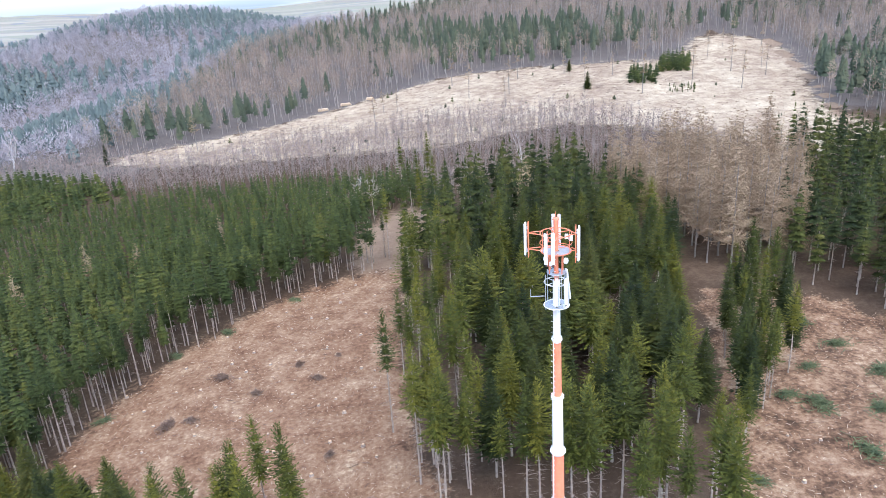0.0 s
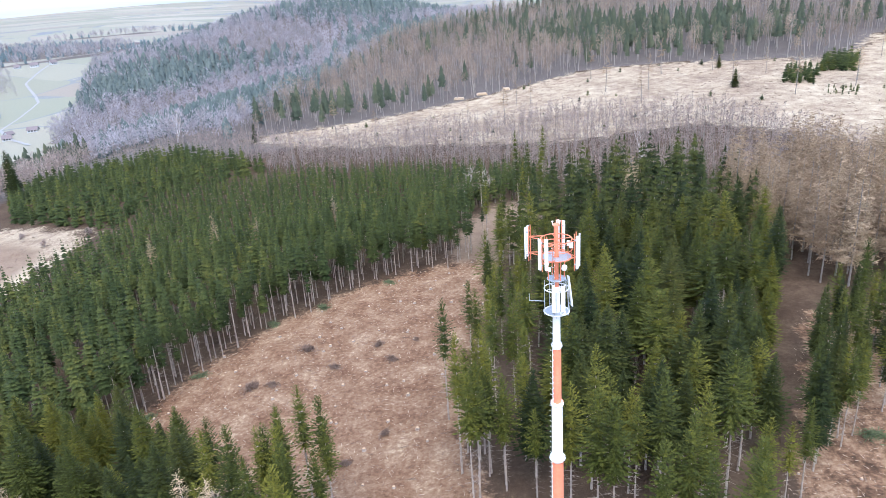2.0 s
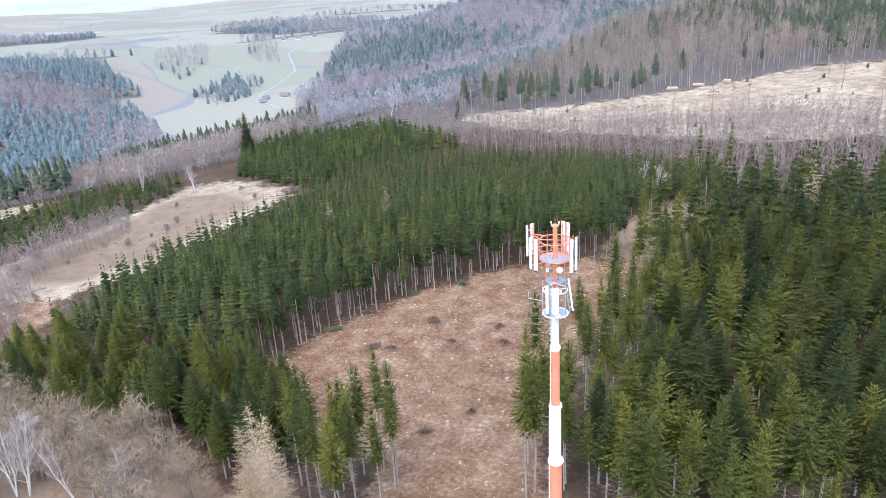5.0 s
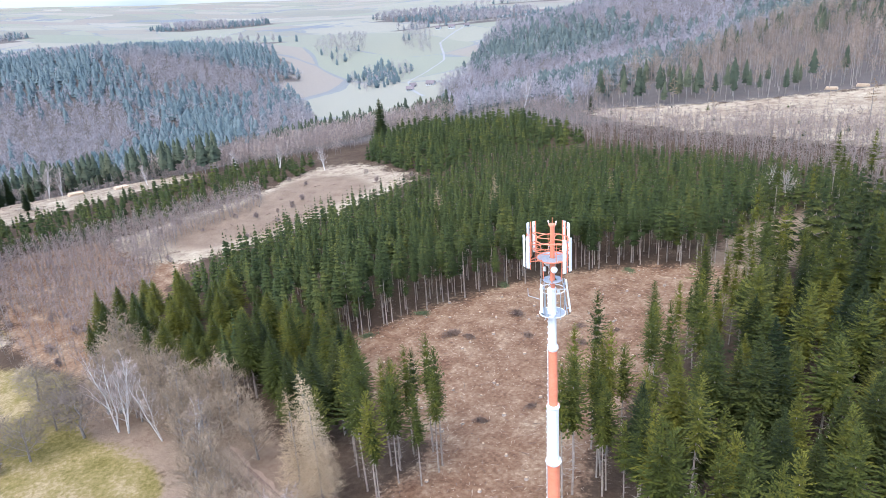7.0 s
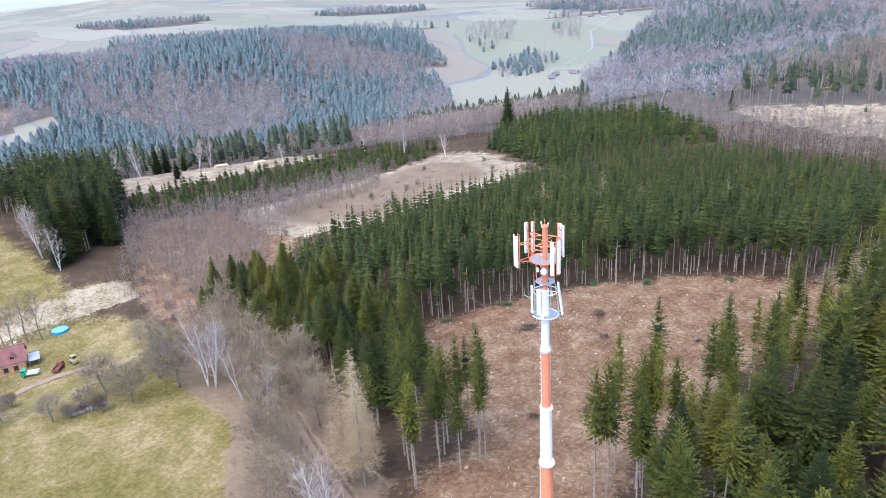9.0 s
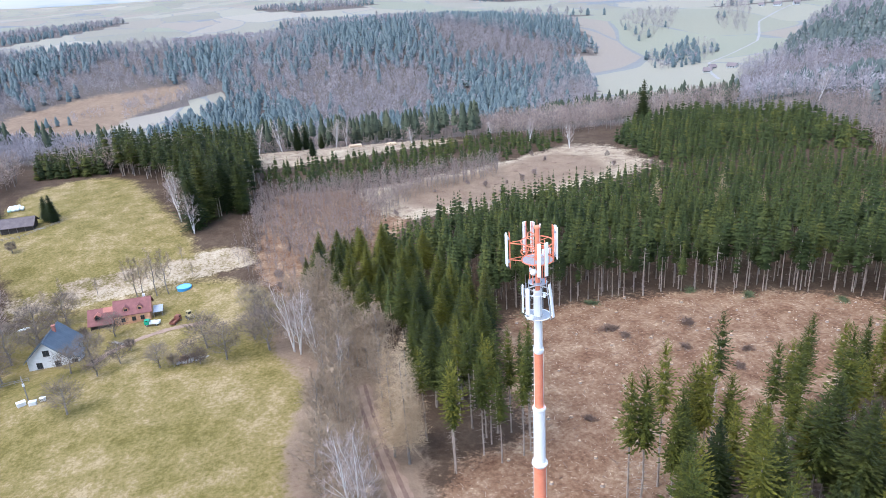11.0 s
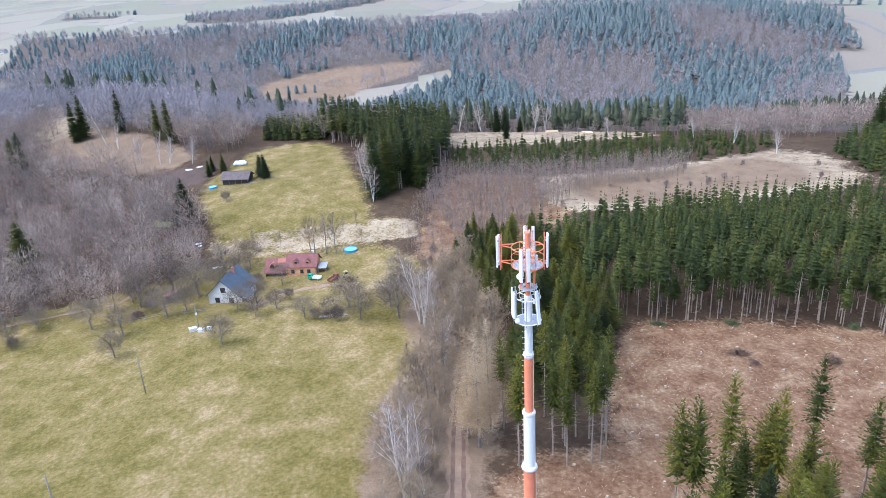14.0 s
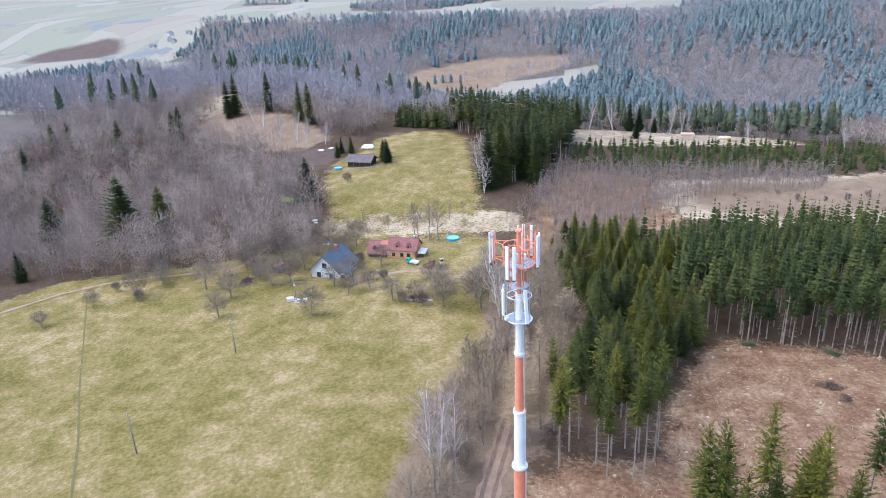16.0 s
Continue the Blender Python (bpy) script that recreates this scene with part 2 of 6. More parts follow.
def height(x, y):
    """Ground height: a plateau with a hollow by the cottages, a hill to the north and a valley to the west."""
    h = 4.2 * np.tanh((x + 30) / 56) - 0.5
    h = h + bump(x, y, -128, 5, -5.0, 24, 40)
    h = h + bump(x, y, -37, -42, -4.0, 56, 28)
    h = h + bump(x, y, -222, -10, 2.5, 70, 60)
    h = h + bump(x, y, -176, -125, -17, 65, 50)
    h = h + bump(x, y, -320, -105, 9, 55, 50)
    d = -0.9 * x + 0.3 * y
    h = h - 43 / (1 + np.exp(-(d - 345) / 34)) + 46 / (1 + np.exp(-(d - 778) / 40))
    h = h + bump(x, y, -860, -260, 10, 110, 220)
    h = h + bump(x, y, 260, 780, 52, 260, 250)
    h = h + bump(x, y, -720, 270, 41, 95, 130)
    h = h + bump(x, y, -330, 830, 58, 150, 260)
    h = h + bump(x, y, -570, 720, 14, 110, 110)
    h = h + bump(x, y, -450, -150, 22, 60, 80)
    h = h + bump(x, y, -290, 900, 40, 160, 150)
    # the farmland behind the valley climbs slowly in long swells
    out = np.clip((np.hypot(x, y) - 1000) / 3600, 0, 1)
    return h + 34 * out + np.clip(out * 4, 0, 1) * (9 * np.sin(x * 0.0031 + 1.3 * np.sin(y * 0.0024)) * np.sin(y * 0.0037 + 0.8) + 26 * out * np.sin(np.arctan2(y, x) * 9 + 1.0))


def inside(poly, x, y):
    """Which of the points lie in the polygon."""
    x, y = np.asarray(x, float), np.asarray(y, float)
    hit = np.zeros(x.shape, bool)
    for (ax, ay), (bx, by) in zip(poly, poly[1:] + poly[:1]):
        cross = ((ay > y) != (by > y)) & (x < (bx - ax) * (y - ay) / (by - ay + 1e-9) + ax)
        hit ^= cross
    return hit


# outlines of the land, in metres
CLEARING = [(-4, 48), (-26, 62), (-21, 73), (-40, 78), (-60, 86), (-68, 93), (-67, 105), (-61, 125), (-52, 141), (-38, 157), (-20, 163), (-10, 175), (-9, 139), (-8, 107), (-4, 84), (2, 74), (16, 68), (22, 52)]
EAST_CUT = [(34, 56), (35, 72), (40, 90), (46, 112), (52, 136), (70, 138), (80, 121), (90, 102), (110, 60), (60, 40)]
MEADOW = [(-4, 38), (-38, 38.5), (-50, 43.5), (-60, 47.5), (-71, 48), (-82, 43), (-96, 47), (-112, 50), (-128, 42), (-137, 36), (-138, 10), (-134, -14), (-124, -30), (-116, -46), (-104, -84), (-70, -92), (-10, -100), (60, -80), (60, 0), (30, 30)]
UPPER_MEADOW = [(-136, -10), (-140, 34), (-178, 30), (-262, 12), (-270, -2), (-260, -22), (-214, -34), (-196, -34), (-165, -22)]
DRY_STRIP = [(-137, -16), (-153, -20), (-155, 46), (-139, 48)]
PALE_CUT = [(-146, 92), (-186, 88), (-190, 150), (-204, 190), (-190, 203), (-150, 196), (-140, 130)]
BRUSH_CUT = [(-100, 52), (-112, 66), (-132, 84), (-146, 100), (-190, 90), (-196, 62), (-160, 52), (-128, 46)]
WEST_CUT = [(-240, 62), (-300, 60), (-305, 140), (-250, 165)]
GAP = [(-23, 164), (-11, 160), (-5, 174), (2, 191), (-3, 208), (-14, 214), (-24, 194)]
HILL_CUT = [(-165, 326), (-118, 306), (-60, 300), (0, 282), (60, 300), (104, 262), (130, 225), (186, 205), (164, 245), (160, 297), (188, 362), (206, 432), (180, 478), (140, 410), (78, 424), (12, 432), (-39, 398), (-77, 372), (-120, 345)]
FIELD_WEST = [(-742, -122), (-798, -36), (-772, 62), (-712, 64), (-680, 6), (-622, -18), (-644, -92)]
FIELD_MILL = [(-640, 452), (-556, 436), (-425, 415), (-396, 460), (-432, 552), (-500, 625), (-540, 695), (-585, 745), (-655, 640), (-612, 545)]
FIELD_POND = [(-296, -112), (-345, -138), (-356, -168), (-318, -152), (-286, -130)]
HEDGE_FLOOR = [(4, 36), (-38, 37), (-60, 46), (-82, 42), (-104, 50), (-112, 64), (-86, 64), (-60, 64), (-30, 58), (0, 50)]
OPEN_SLOPE_GRASS = [(-240, -50), (-262, -52), (-300, -92), (-312, -118), (-285, -136), (-262, -112), (-240, -78)]
BRAMBLES = [(0.74 * x + 0.26 * -167, 0.74 * y + 0.26 * 136) for x, y in PALE_CUT]
PLOUGHED = [(-214, -36), (-236, -34), (-240, -62), (-206, -66)]


HILL_WOOD = [(-165, 330), (-120, 348), (-77, 374), (-39, 400), (12, 434), (78, 427), (140, 413), (180, 482), (210, 434), (191, 362), (163, 297), (167, 245), (190, 206), (330, 210), (480, 420), (480, 640), (300, 720), (0, 740), (-160, 640)]
RIDGE_WOOD = [(-165, 330), (-160, 640), (-60, 735), (-200, 980), (-420, 1050), (-590, 800), (-505, 665), (-436, 560), (-398, 470), (-330, 400), (-250, 330)]
VALLEY_EDGE = [(-226, 275), (-250, 330), (-330, 400), (-390, 330), (-400, 200), (-380, 60), (-330, 0), (-290, -30), (-268, 14), (-264, 62), (-300, 62), (-306, 140), (-250, 166), (-242, 176), (-216, 200)]
KNOLL_WOOD = [(-400, 40), (-398, 200), (-392, 330), (-470, 385), (-560, 430), (-600, 480), (-760, 540), (-920, 440), (-940, 260), (-900, 120), (-740, 100), (-640, 90), (-560, 0)]
SOUTH_RIM = [(-300, -140), (-345, -110), (-330, -60), (-330, 0), (-400, 40), (-560, 0), (-620, -120), (-720, -240), (-700, -420), (-420, -420), (-300, -230)]
WEST_WOOD = [(-720, -240), (-650, -130), (-640, -60), (-690, 90), (-790, 130), (-900, 150), (-1050, 60), (-1050, -250), (-900, -450), (-700, -420)]
SOUTH_FAR = [(-420, -420), (-700, -420), (-820, -450), (-900, -560), (-760, -680), (-500, -640), (-380, -500)]
BEYOND = [(-900, -500), (-1700, -700), (-2000, 300), (-1700, 1500), (-900, 1900), (-560, 1100), (-640, 850), (-900, 500), (-920, 120)]


def far_field(x, y):
    """The open farmland behind the wooded hills."""
    f = np.sin(x * 0.0091 + 1.4 * np.sin(y * 0.0063)) + np.sin(y * 0.0117 + 1.1 * np.sin(x * 0.0051 + 2))
    return (((-0.9 * x + 0.3 * y > 885) & (x < -350)) & (f > -0.75)) | (np.hypot(x, y) > 1700)


def axis(lo, hi, step, far_lo, far_hi, grow):
    mid = list(np.arange(lo, hi + 0.01, step))
    d, v = step, lo
    while v > far_lo:
        d *= grow
        v -= d
        mid.insert(0, v)
    d, v = step, hi
    while v < far_hi:
        d *= grow
        v += d
        mid.append(v)
    return np.array(mid)


def mesh_from(name, verts, faces, mats=(), index=None, tint=None, smooth=False):
    """A mesh from arrays of points and equal-sided faces."""
    verts, faces = np.asarray(verts, np.float32), np.asarray(faces, np.int32)
    k = faces.shape[1]
    me = bpy.data.meshes.new(name)
    me.vertices.add(len(verts))
    me.vertices.foreach_set("co", verts.ravel())
    me.loops.add(faces.size)
    me.loops.foreach_set("vertex_index", faces.ravel())
    me.polygons.add(len(faces))
    me.polygons.foreach_set("loop_start", np.arange(0, faces.size, k, dtype=np.int32))
    if index is not None:
        me.polygons.foreach_set("material_index", np.asarray(index, np.int32))
    for m in mats:
        me.materials.append(m)
    if tint is not None:
        me.attributes.new("tint", "FLOAT", "POINT").data.foreach_set("value", np.asarray(tint, np.float32))
    me.update(calc_edges=True)
    if smooth:
        me.polygons.foreach_set("use_smooth", np.ones(len(faces), bool))
    return me


gx = axis(-320, 130, 3.4, -4700, 4700, 1.055)
gy = axis(-110, 290, 3.4, -4700, 4700, 1.055)
X, Y = np.meshgrid(gx, gy)
Z = height(X, Y) + 0.18 * np.sin(X * 0.31 + 2 * np.sin(Y * 0.17)) * np.sin(Y * 0.27 + X * 0.05)
# wheel ruts of the forest track
TRACK = [(6, 50), (-14, 50.5), (-33, 52), (-46, 53.5), (-56, 55)]


def off_line(line, x, y):
    """Distance to a line of points."""
    best = np.full(np.shape(x), 1e9)
    for (ax, ay), (bx, by) in zip(line, line[1:]):
        s = np.clip(((x - ax) * (bx - ax) + (y - ay) * (by - ay)) / ((bx - ax) ** 2 + (by - ay) ** 2), 0, 1)
        best = np.minimum(best, np.hypot(x - ax - s * (bx - ax), y - ay - s * (by - ay)))
    return best


ny, nx = X.shape
cells = np.arange(nx * ny).reshape(ny, nx)
quads = np.stack([cells[:-1, :-1], cells[:-1, 1:], cells[1:, 1:], cells[1:, :-1]], -1).reshape(-1, 4)
me = mesh_from("ground", np.stack([X, Y, Z], -1).reshape(-1, 3), quads, [M_GROUND], smooth=True)
xf, yf = X.ravel(), Y.ravel()


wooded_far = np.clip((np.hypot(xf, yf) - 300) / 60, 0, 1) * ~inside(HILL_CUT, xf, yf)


def weights(*areas):
    w = np.zeros((xf.size, 4), np.float32)
    for i, polys in enumerate(areas):
        for p in polys:
            if isinstance(p, list):
                reach = 3.5 + 0.03 * np.hypot(xf, yf)
                p = np.mean([inside(p, xf + reach * q * math.cos(k * 2.4), yf + reach * q * math.sin(k * 2.4)) for k, q in enumerate(np.sqrt(np.linspace(0.03, 1, 14)))], axis=0)
            w[:, i] = np.maximum(w[:, i], p)
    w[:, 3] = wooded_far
    return w


woods = np.zeros(xf.size, bool)
for w in (HILL_WOOD, RIDGE_WOOD, VALLEY_EDGE, KNOLL_WOOD, SOUTH_RIM, WEST_WOOD, SOUTH_FAR, BEYOND):
    woods |= inside(w, xf, yf)
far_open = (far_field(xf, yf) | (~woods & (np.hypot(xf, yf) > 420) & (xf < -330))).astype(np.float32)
lanes = np.zeros(xf.size, np.float32)
PATHS = [[(205, 440), (178, 330), (150, 250), (128, 222)]]
for lane in PATHS:
    lanes = np.maximum(lanes, (off_line(lane, xf, yf) < 1.6).astype(np.float32))
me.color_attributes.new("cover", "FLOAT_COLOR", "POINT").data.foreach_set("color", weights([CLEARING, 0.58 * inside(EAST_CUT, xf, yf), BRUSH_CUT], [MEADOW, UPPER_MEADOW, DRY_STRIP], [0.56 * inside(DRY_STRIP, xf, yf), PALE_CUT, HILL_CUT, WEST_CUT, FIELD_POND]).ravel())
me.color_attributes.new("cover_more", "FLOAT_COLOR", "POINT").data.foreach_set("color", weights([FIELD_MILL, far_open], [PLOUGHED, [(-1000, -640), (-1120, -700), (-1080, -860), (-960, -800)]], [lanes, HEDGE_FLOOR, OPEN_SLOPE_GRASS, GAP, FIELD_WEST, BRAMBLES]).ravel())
ground = tagged(new("ground", me), "rolling ground with brown clear-cut, green meadow and pale fields", "ground", kind="structure")


def at(x, y, up=0.0):
    return Vector((x, y, float(height(np.float64(x), np.float64(y))) + up))


def strip(name, label, line, width, material, lift=0.05, shift=0.0, wobble=0.25):
    """A narrow worn way laid over the ground along a line."""
    pts = []
    for (ax, ay), (bx, by) in zip(line, line[1:]):
        n = max(2, int(math.hypot(bx - ax, by - ay) / 0.8))
        pts += [(ax + (bx - ax) * k / n, ay + (by - ay) * k / n) for k in range(n)]
    p = np.array(pts)
    for _ in range(12):
        p[1:-1] = (p[:-2] + 2 * p[1:-1] + p[2:]) / 4
    d = np.gradient(p, axis=0)
    d /= np.linalg.norm(d, axis=1)[:, None]
    s = np.stack([-d[:, 1], d[:, 0]], -1)
    k = np.arange(len(p))
    w = width / 2 * (1 + wobble * np.sin(k * 0.9) * np.sin(k * 0.37))[:, None]
    c = p + s * shift
    V = []
    for e in (c - s * w, c - s * w * 0.4, c + s * w * 0.4, c + s * w):
        V.append(np.stack([e[:, 0], e[:, 1], height(e[:, 0], e[:, 1]) + 0.18 * np.sin(e[:, 0] * 0.31 + 2 * np.sin(e[:, 1] * 0.17)) * np.sin(e[:, 1] * 0.27 + e[:, 0] * 0.05) + lift], -1))
    n = len(p)
    F = [(j * n + i, j * n + i + 1, (j + 1) * n + i + 1, (j + 1) * n + i) for j in range(3) for i in range(n - 1)]
    return tagged(new(name, mesh_from(name, np.concatenate(V), F, [material], smooth=True)), label, "path", kind="structure")


M_RUT = plain("wet_brown_rut", (0.12, 0.068, 0.045), (0.22, 0.14, 0.10), 0.85, scale=0.8, fine=6)
M_TRODDEN = plain("trodden_dark_grass", (0.085, 0.075, 0.022), (0.155, 0.125, 0.045), 0.95, scale=0.8, fine=6)
M_ROAD = plain("pale_asphalt", (0.22, 0.21, 0.195), (0.29, 0.28, 0.265), 0.9, scale=0.1, fine=1.0)
M_VERGE = plain("track_soil", (0.20, 0.13, 0.085), (0.34, 0.235, 0.165), 0.95, scale=0.5, fine=5)
strip("forest_road", "brown soil forest track between hedge and clear-cut", TRACK, 3.4, M_VERGE, 0.09)
strip("wheel_rut", "dark wet wheel rut of the forest track", TRACK, 0.62, M_RUT, 0.13, 0.8)
strip("wheel_rut", "dark wet wheel rut of the forest track", TRACK, 0.62, M_RUT, 0.13, -0.8)
strip("lane", "worn earth lane past the cottages", [(-107, 31), (-109.5, 21), (-105, 10), (-97, 5)], 2.2, M_VERGE, 0.1)
strip("lane", "sunken earth track along the edge of the wood", [(-130, -31), (-112, -33), (-107, -51), (-102, -66), (-92, -76), (-76, -82)], 1.5, M_VERGE, 0.1)
strip("valley_road", "pale road through the valley fields", [(-405, 458), (-440, 480), (-487, 520), (-500, 560), (-520, 610), (-548, 640), (-600, 690), (-640, 780)], 2.6, M_ROAD, 0.35)
strip("footpath", "thin trodden line across the meadow", [(4, -2), (-10, -11), (-25, -21), (-45, -35.5), (-72, -53.5), (-92, -67)], 0.38, M_TRODDEN, 0.06)

# glowing ring that closes the view: painted haze over pale fields and bluish woods, fading into the sky
M_HAZE, t_h, b_h = nodes_of("far_haze_glow")
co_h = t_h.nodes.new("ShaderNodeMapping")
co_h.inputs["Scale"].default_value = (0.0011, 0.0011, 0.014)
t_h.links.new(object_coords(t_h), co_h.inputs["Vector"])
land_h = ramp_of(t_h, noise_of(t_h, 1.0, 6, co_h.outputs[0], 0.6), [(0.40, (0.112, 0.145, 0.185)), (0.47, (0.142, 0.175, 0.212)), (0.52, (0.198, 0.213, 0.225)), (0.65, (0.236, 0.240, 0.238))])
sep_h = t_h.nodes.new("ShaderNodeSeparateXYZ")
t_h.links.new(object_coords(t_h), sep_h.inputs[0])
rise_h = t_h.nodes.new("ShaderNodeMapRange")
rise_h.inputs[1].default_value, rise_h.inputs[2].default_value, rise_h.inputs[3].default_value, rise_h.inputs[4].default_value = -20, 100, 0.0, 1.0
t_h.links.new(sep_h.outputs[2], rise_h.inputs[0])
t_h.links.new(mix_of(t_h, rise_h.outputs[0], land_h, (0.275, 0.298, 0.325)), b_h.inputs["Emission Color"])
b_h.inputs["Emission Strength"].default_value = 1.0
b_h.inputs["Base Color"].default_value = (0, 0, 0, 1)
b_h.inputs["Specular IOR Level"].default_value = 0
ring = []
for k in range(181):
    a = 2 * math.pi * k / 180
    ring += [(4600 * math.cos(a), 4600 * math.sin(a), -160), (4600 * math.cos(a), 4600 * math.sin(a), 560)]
tagged(new("backdrop", mesh_from("backdrop", ring, [(2 * k, 2 * k + 2, 2 * k + 3, 2 * k + 1) for k in range(180)], [M_HAZE])), "self-lit backdrop ring painted with pale blue hazy distant hills", "backdrop", kind="structure")

# ---- trees: shapes ----
def thing(name, label, category, place, group=""):
    ob = new(name)
    ob.empty_display_size = 0.3
    ob.matrix_world = place if isinstance(place, Matrix) else Matrix.Translation(place)
    return tagged(ob, label, category, group)


def tube(V, T, pts, radii, sides):
    """Adds a tapered tube of triangles along the points."""
    rings = []
    for i, (p, r) in enumerate(zip(pts, radii)):
        q = pts[min(i + 1, len(pts) - 1)] - pts[max(i - 1, 0)]
        q = q / (np.linalg.norm(q) + 1e-9)
        a = np.cross(q, (0.31, 0.87, 0.12) if abs(q[2]) > 0.6 else (0, 0, 1))
        a /= np.linalg.norm(a) + 1e-9
        b = np.cross(q, a)
        rings.append(len(V))
        for k in range(sides):
            w = 2 * math.pi * k / sides
            V.append(p + r * (math.cos(w) * a + math.sin(w) * b))
    for r0, r1 in zip(rings, rings[1:]):
        for k in range(sides):
            l = (k + 1) % sides
            T.append((r0 + k, r0 + l, r1 + l))
            T.append((r0 + k, r1 + l, r1 + k))


def sliver(V, T, p, q, w, rng):
    """A thin twig: one long triangle."""
    s = rng.normal(size=3)
    s = np.cross(q - p, s)
    s = s / (np.linalg.norm(s) + 1e-9) * w
    n = len(V)
    V += [p - s, p + s, q]
    T.append((n, n + 1, n + 2))


def far_spruce(h, base, r, tiers, rim, seed, sharp=0.85, gap=(0.5, 0.8)):
    """A spruce seen from afar: ragged skirts of boughs one above the other."""
    rng = np.random.default_rng(seed)
    V, T = [], []
    for i in range(tiers):
        u = i / tiers
        z = h * (base + (1 - base) * u)
        reach = r * (1 - u) ** sharp * (0.75 if i == 0 else 1.0)
        n, turn = len(V), rng.uniform(0, 6.28)
        off = rng.normal(size=2) * 0.06 * r
        V.append(np.array((off[0], off[1], min(h, z + h * (1 - base) / tiers * 1.7 + 0.3 * reach))))
        for k in range(rim):
            a = turn + 2 * math.pi * (k + rng.uniform(-0.3, 0.3)) / rim
            q = reach * (rng.uniform(0.8, 1.3) if k % 2 else rng.uniform(*gap))
            V.append(np.array((math.cos(a) * q, math.sin(a) * q, z + rng.uniform(-0.25, 0.25) * h * (1 - base) / tiers + (0.25 * reach if k % 2 else 0.0))))
        T += [(n, n + 1 + k, n + 1 + (k + 1) % rim) for k in range(rim)]
    return np.array(V), np.array(T)


def layered(h, base, r, tiers, rim, seed, sharp=0.8):
    """A spruce crown in layers: one ragged skirt of boughs above the other, sagging below and rising near the top."""
    rng = np.random.default_rng(seed)
    V, T = [], []
    gap = h * (1 - base) / tiers
    lop = rng.uniform(0, 6.28)
    for i in range(tiers):
        u = i / tiers
        z = h * base + gap * (i + rng.uniform(-0.45, 0.45))
        reach = (r * (1 - u) ** sharp * (0.68 + 0.32 * min(1.0, u / 0.15)) + 0.03 * r) * rng.uniform(0.76, 1.14)
        n, turn = len(V), rng.uniform(0, 6.28)
        top = z + min(1.7 * gap, 0.45 * reach + 0.2 * gap)
        V.append(np.array((0.0, 0.0, min(top, h))))
        for k in range(rim):
            a = turn + 2 * math.pi * (k + rng.uniform(-0.25, 0.25)) / rim
            tip = k % 2 == 0
            q = reach * (rng.uniform(0.68, 1.2) if tip else rng.uniform(0.42, 0.66)) * (1 - 0.14 * math.cos(a - lop))
            dz = rng.uniform(-0.22, 0.08) * gap + (0.22 * u * reach if tip else 0.10 * reach)
            V.append(np.array((math.cos(a) * q, math.sin(a) * q, z + dz)))
        T += [(n, n + 1 + k, n + 1 + (k + 1) % rim) for k in range(rim)]
    n = len(V)
    for k in range(3):
        a = 2.1 * k
        V += [np.array((0, 0, h * 1.0)), np.array((math.cos(a) * 0.01 * h, math.sin(a) * 0.01 * h, h * 0.93)), np.array((math.cos(a + 1.8) * 0.01 * h, math.sin(a + 1.8) * 0.01 * h, h * 0.93))]
        T.append((n + 3 * k, n + 3 * k + 1, n + 3 * k + 2))
    return np.array(V), np.array(T)


def conifer(h, base, r, whorls, per, seed, sharp=0.8, ragged=0.22, full=0.74, droop=0.32):
    """The crown of a spruce seen near: layers of boughs, and slim bough ends that stand out of them all round."""
    rng = np.random.default_rng(seed)
    W, U = layered(h * 0.97, base + 0.015, r * full, max(6, int(whorls * 0.66)), 20, seed + 500, sharp)
    V, T = [w for w in W], [tuple(int(q) for q in u) for u in U]
    lop, gap = rng.uniform(0, 6.28), h * (1 - base) / whorls
    for i in range(whorls):
        u = i / whorls
        reach = (r * (1 - u) ** sharp * (0.6 + 0.4 * min(1.0, u / 0.18)) + 0.12) * rng.uniform(0.88, 1.1)
        turn = rng.uniform(0, 6.28)
        for k in range(per):
            a = turn + 2 * math.pi * (k + rng.uniform(-0.3, 0.3)) / per
            L = reach * rng.uniform(1 - 1.5 * ragged, 1 + ragged) * (1 - 0.12 * math.cos(a - lop))
            out, side = np.array((math.cos(a), math.sin(a), 0.0)), np.array((-math.sin(a), math.cos(a), 0.0))
            zz = h * base + gap * (i + rng.uniform(-0.45, 0.45))
            rise = 0.75 * u - 0.04 + rng.uniform(-0.08, 0.08)
            w = 0.075 * L + 0.06

            def spine(q):
                return out * (L * q) + np.array((0.0, 0.0, zz + L * (rise * q - droop * (1 - u) * q * q + 0.16 * q ** 3)))

            n = len(V)
            fall = np.array((0, 0, -0.35 * w))
            V += [spine(0.3), spine(0.68), spine(1.0), spine(0.62) + side * w + fall, spine(0.62) - side * w + fall, spine(0.84) + side * w * 0.75 + fall, spine(0.84) - side * w * 0.75 + fall]
            T += [(n, n + 3, n + 1), (n, n + 1, n + 4), (n + 1, n + 5, n + 2), (n + 1, n + 2, n + 6)]
    return np.array(V), np.array(T)


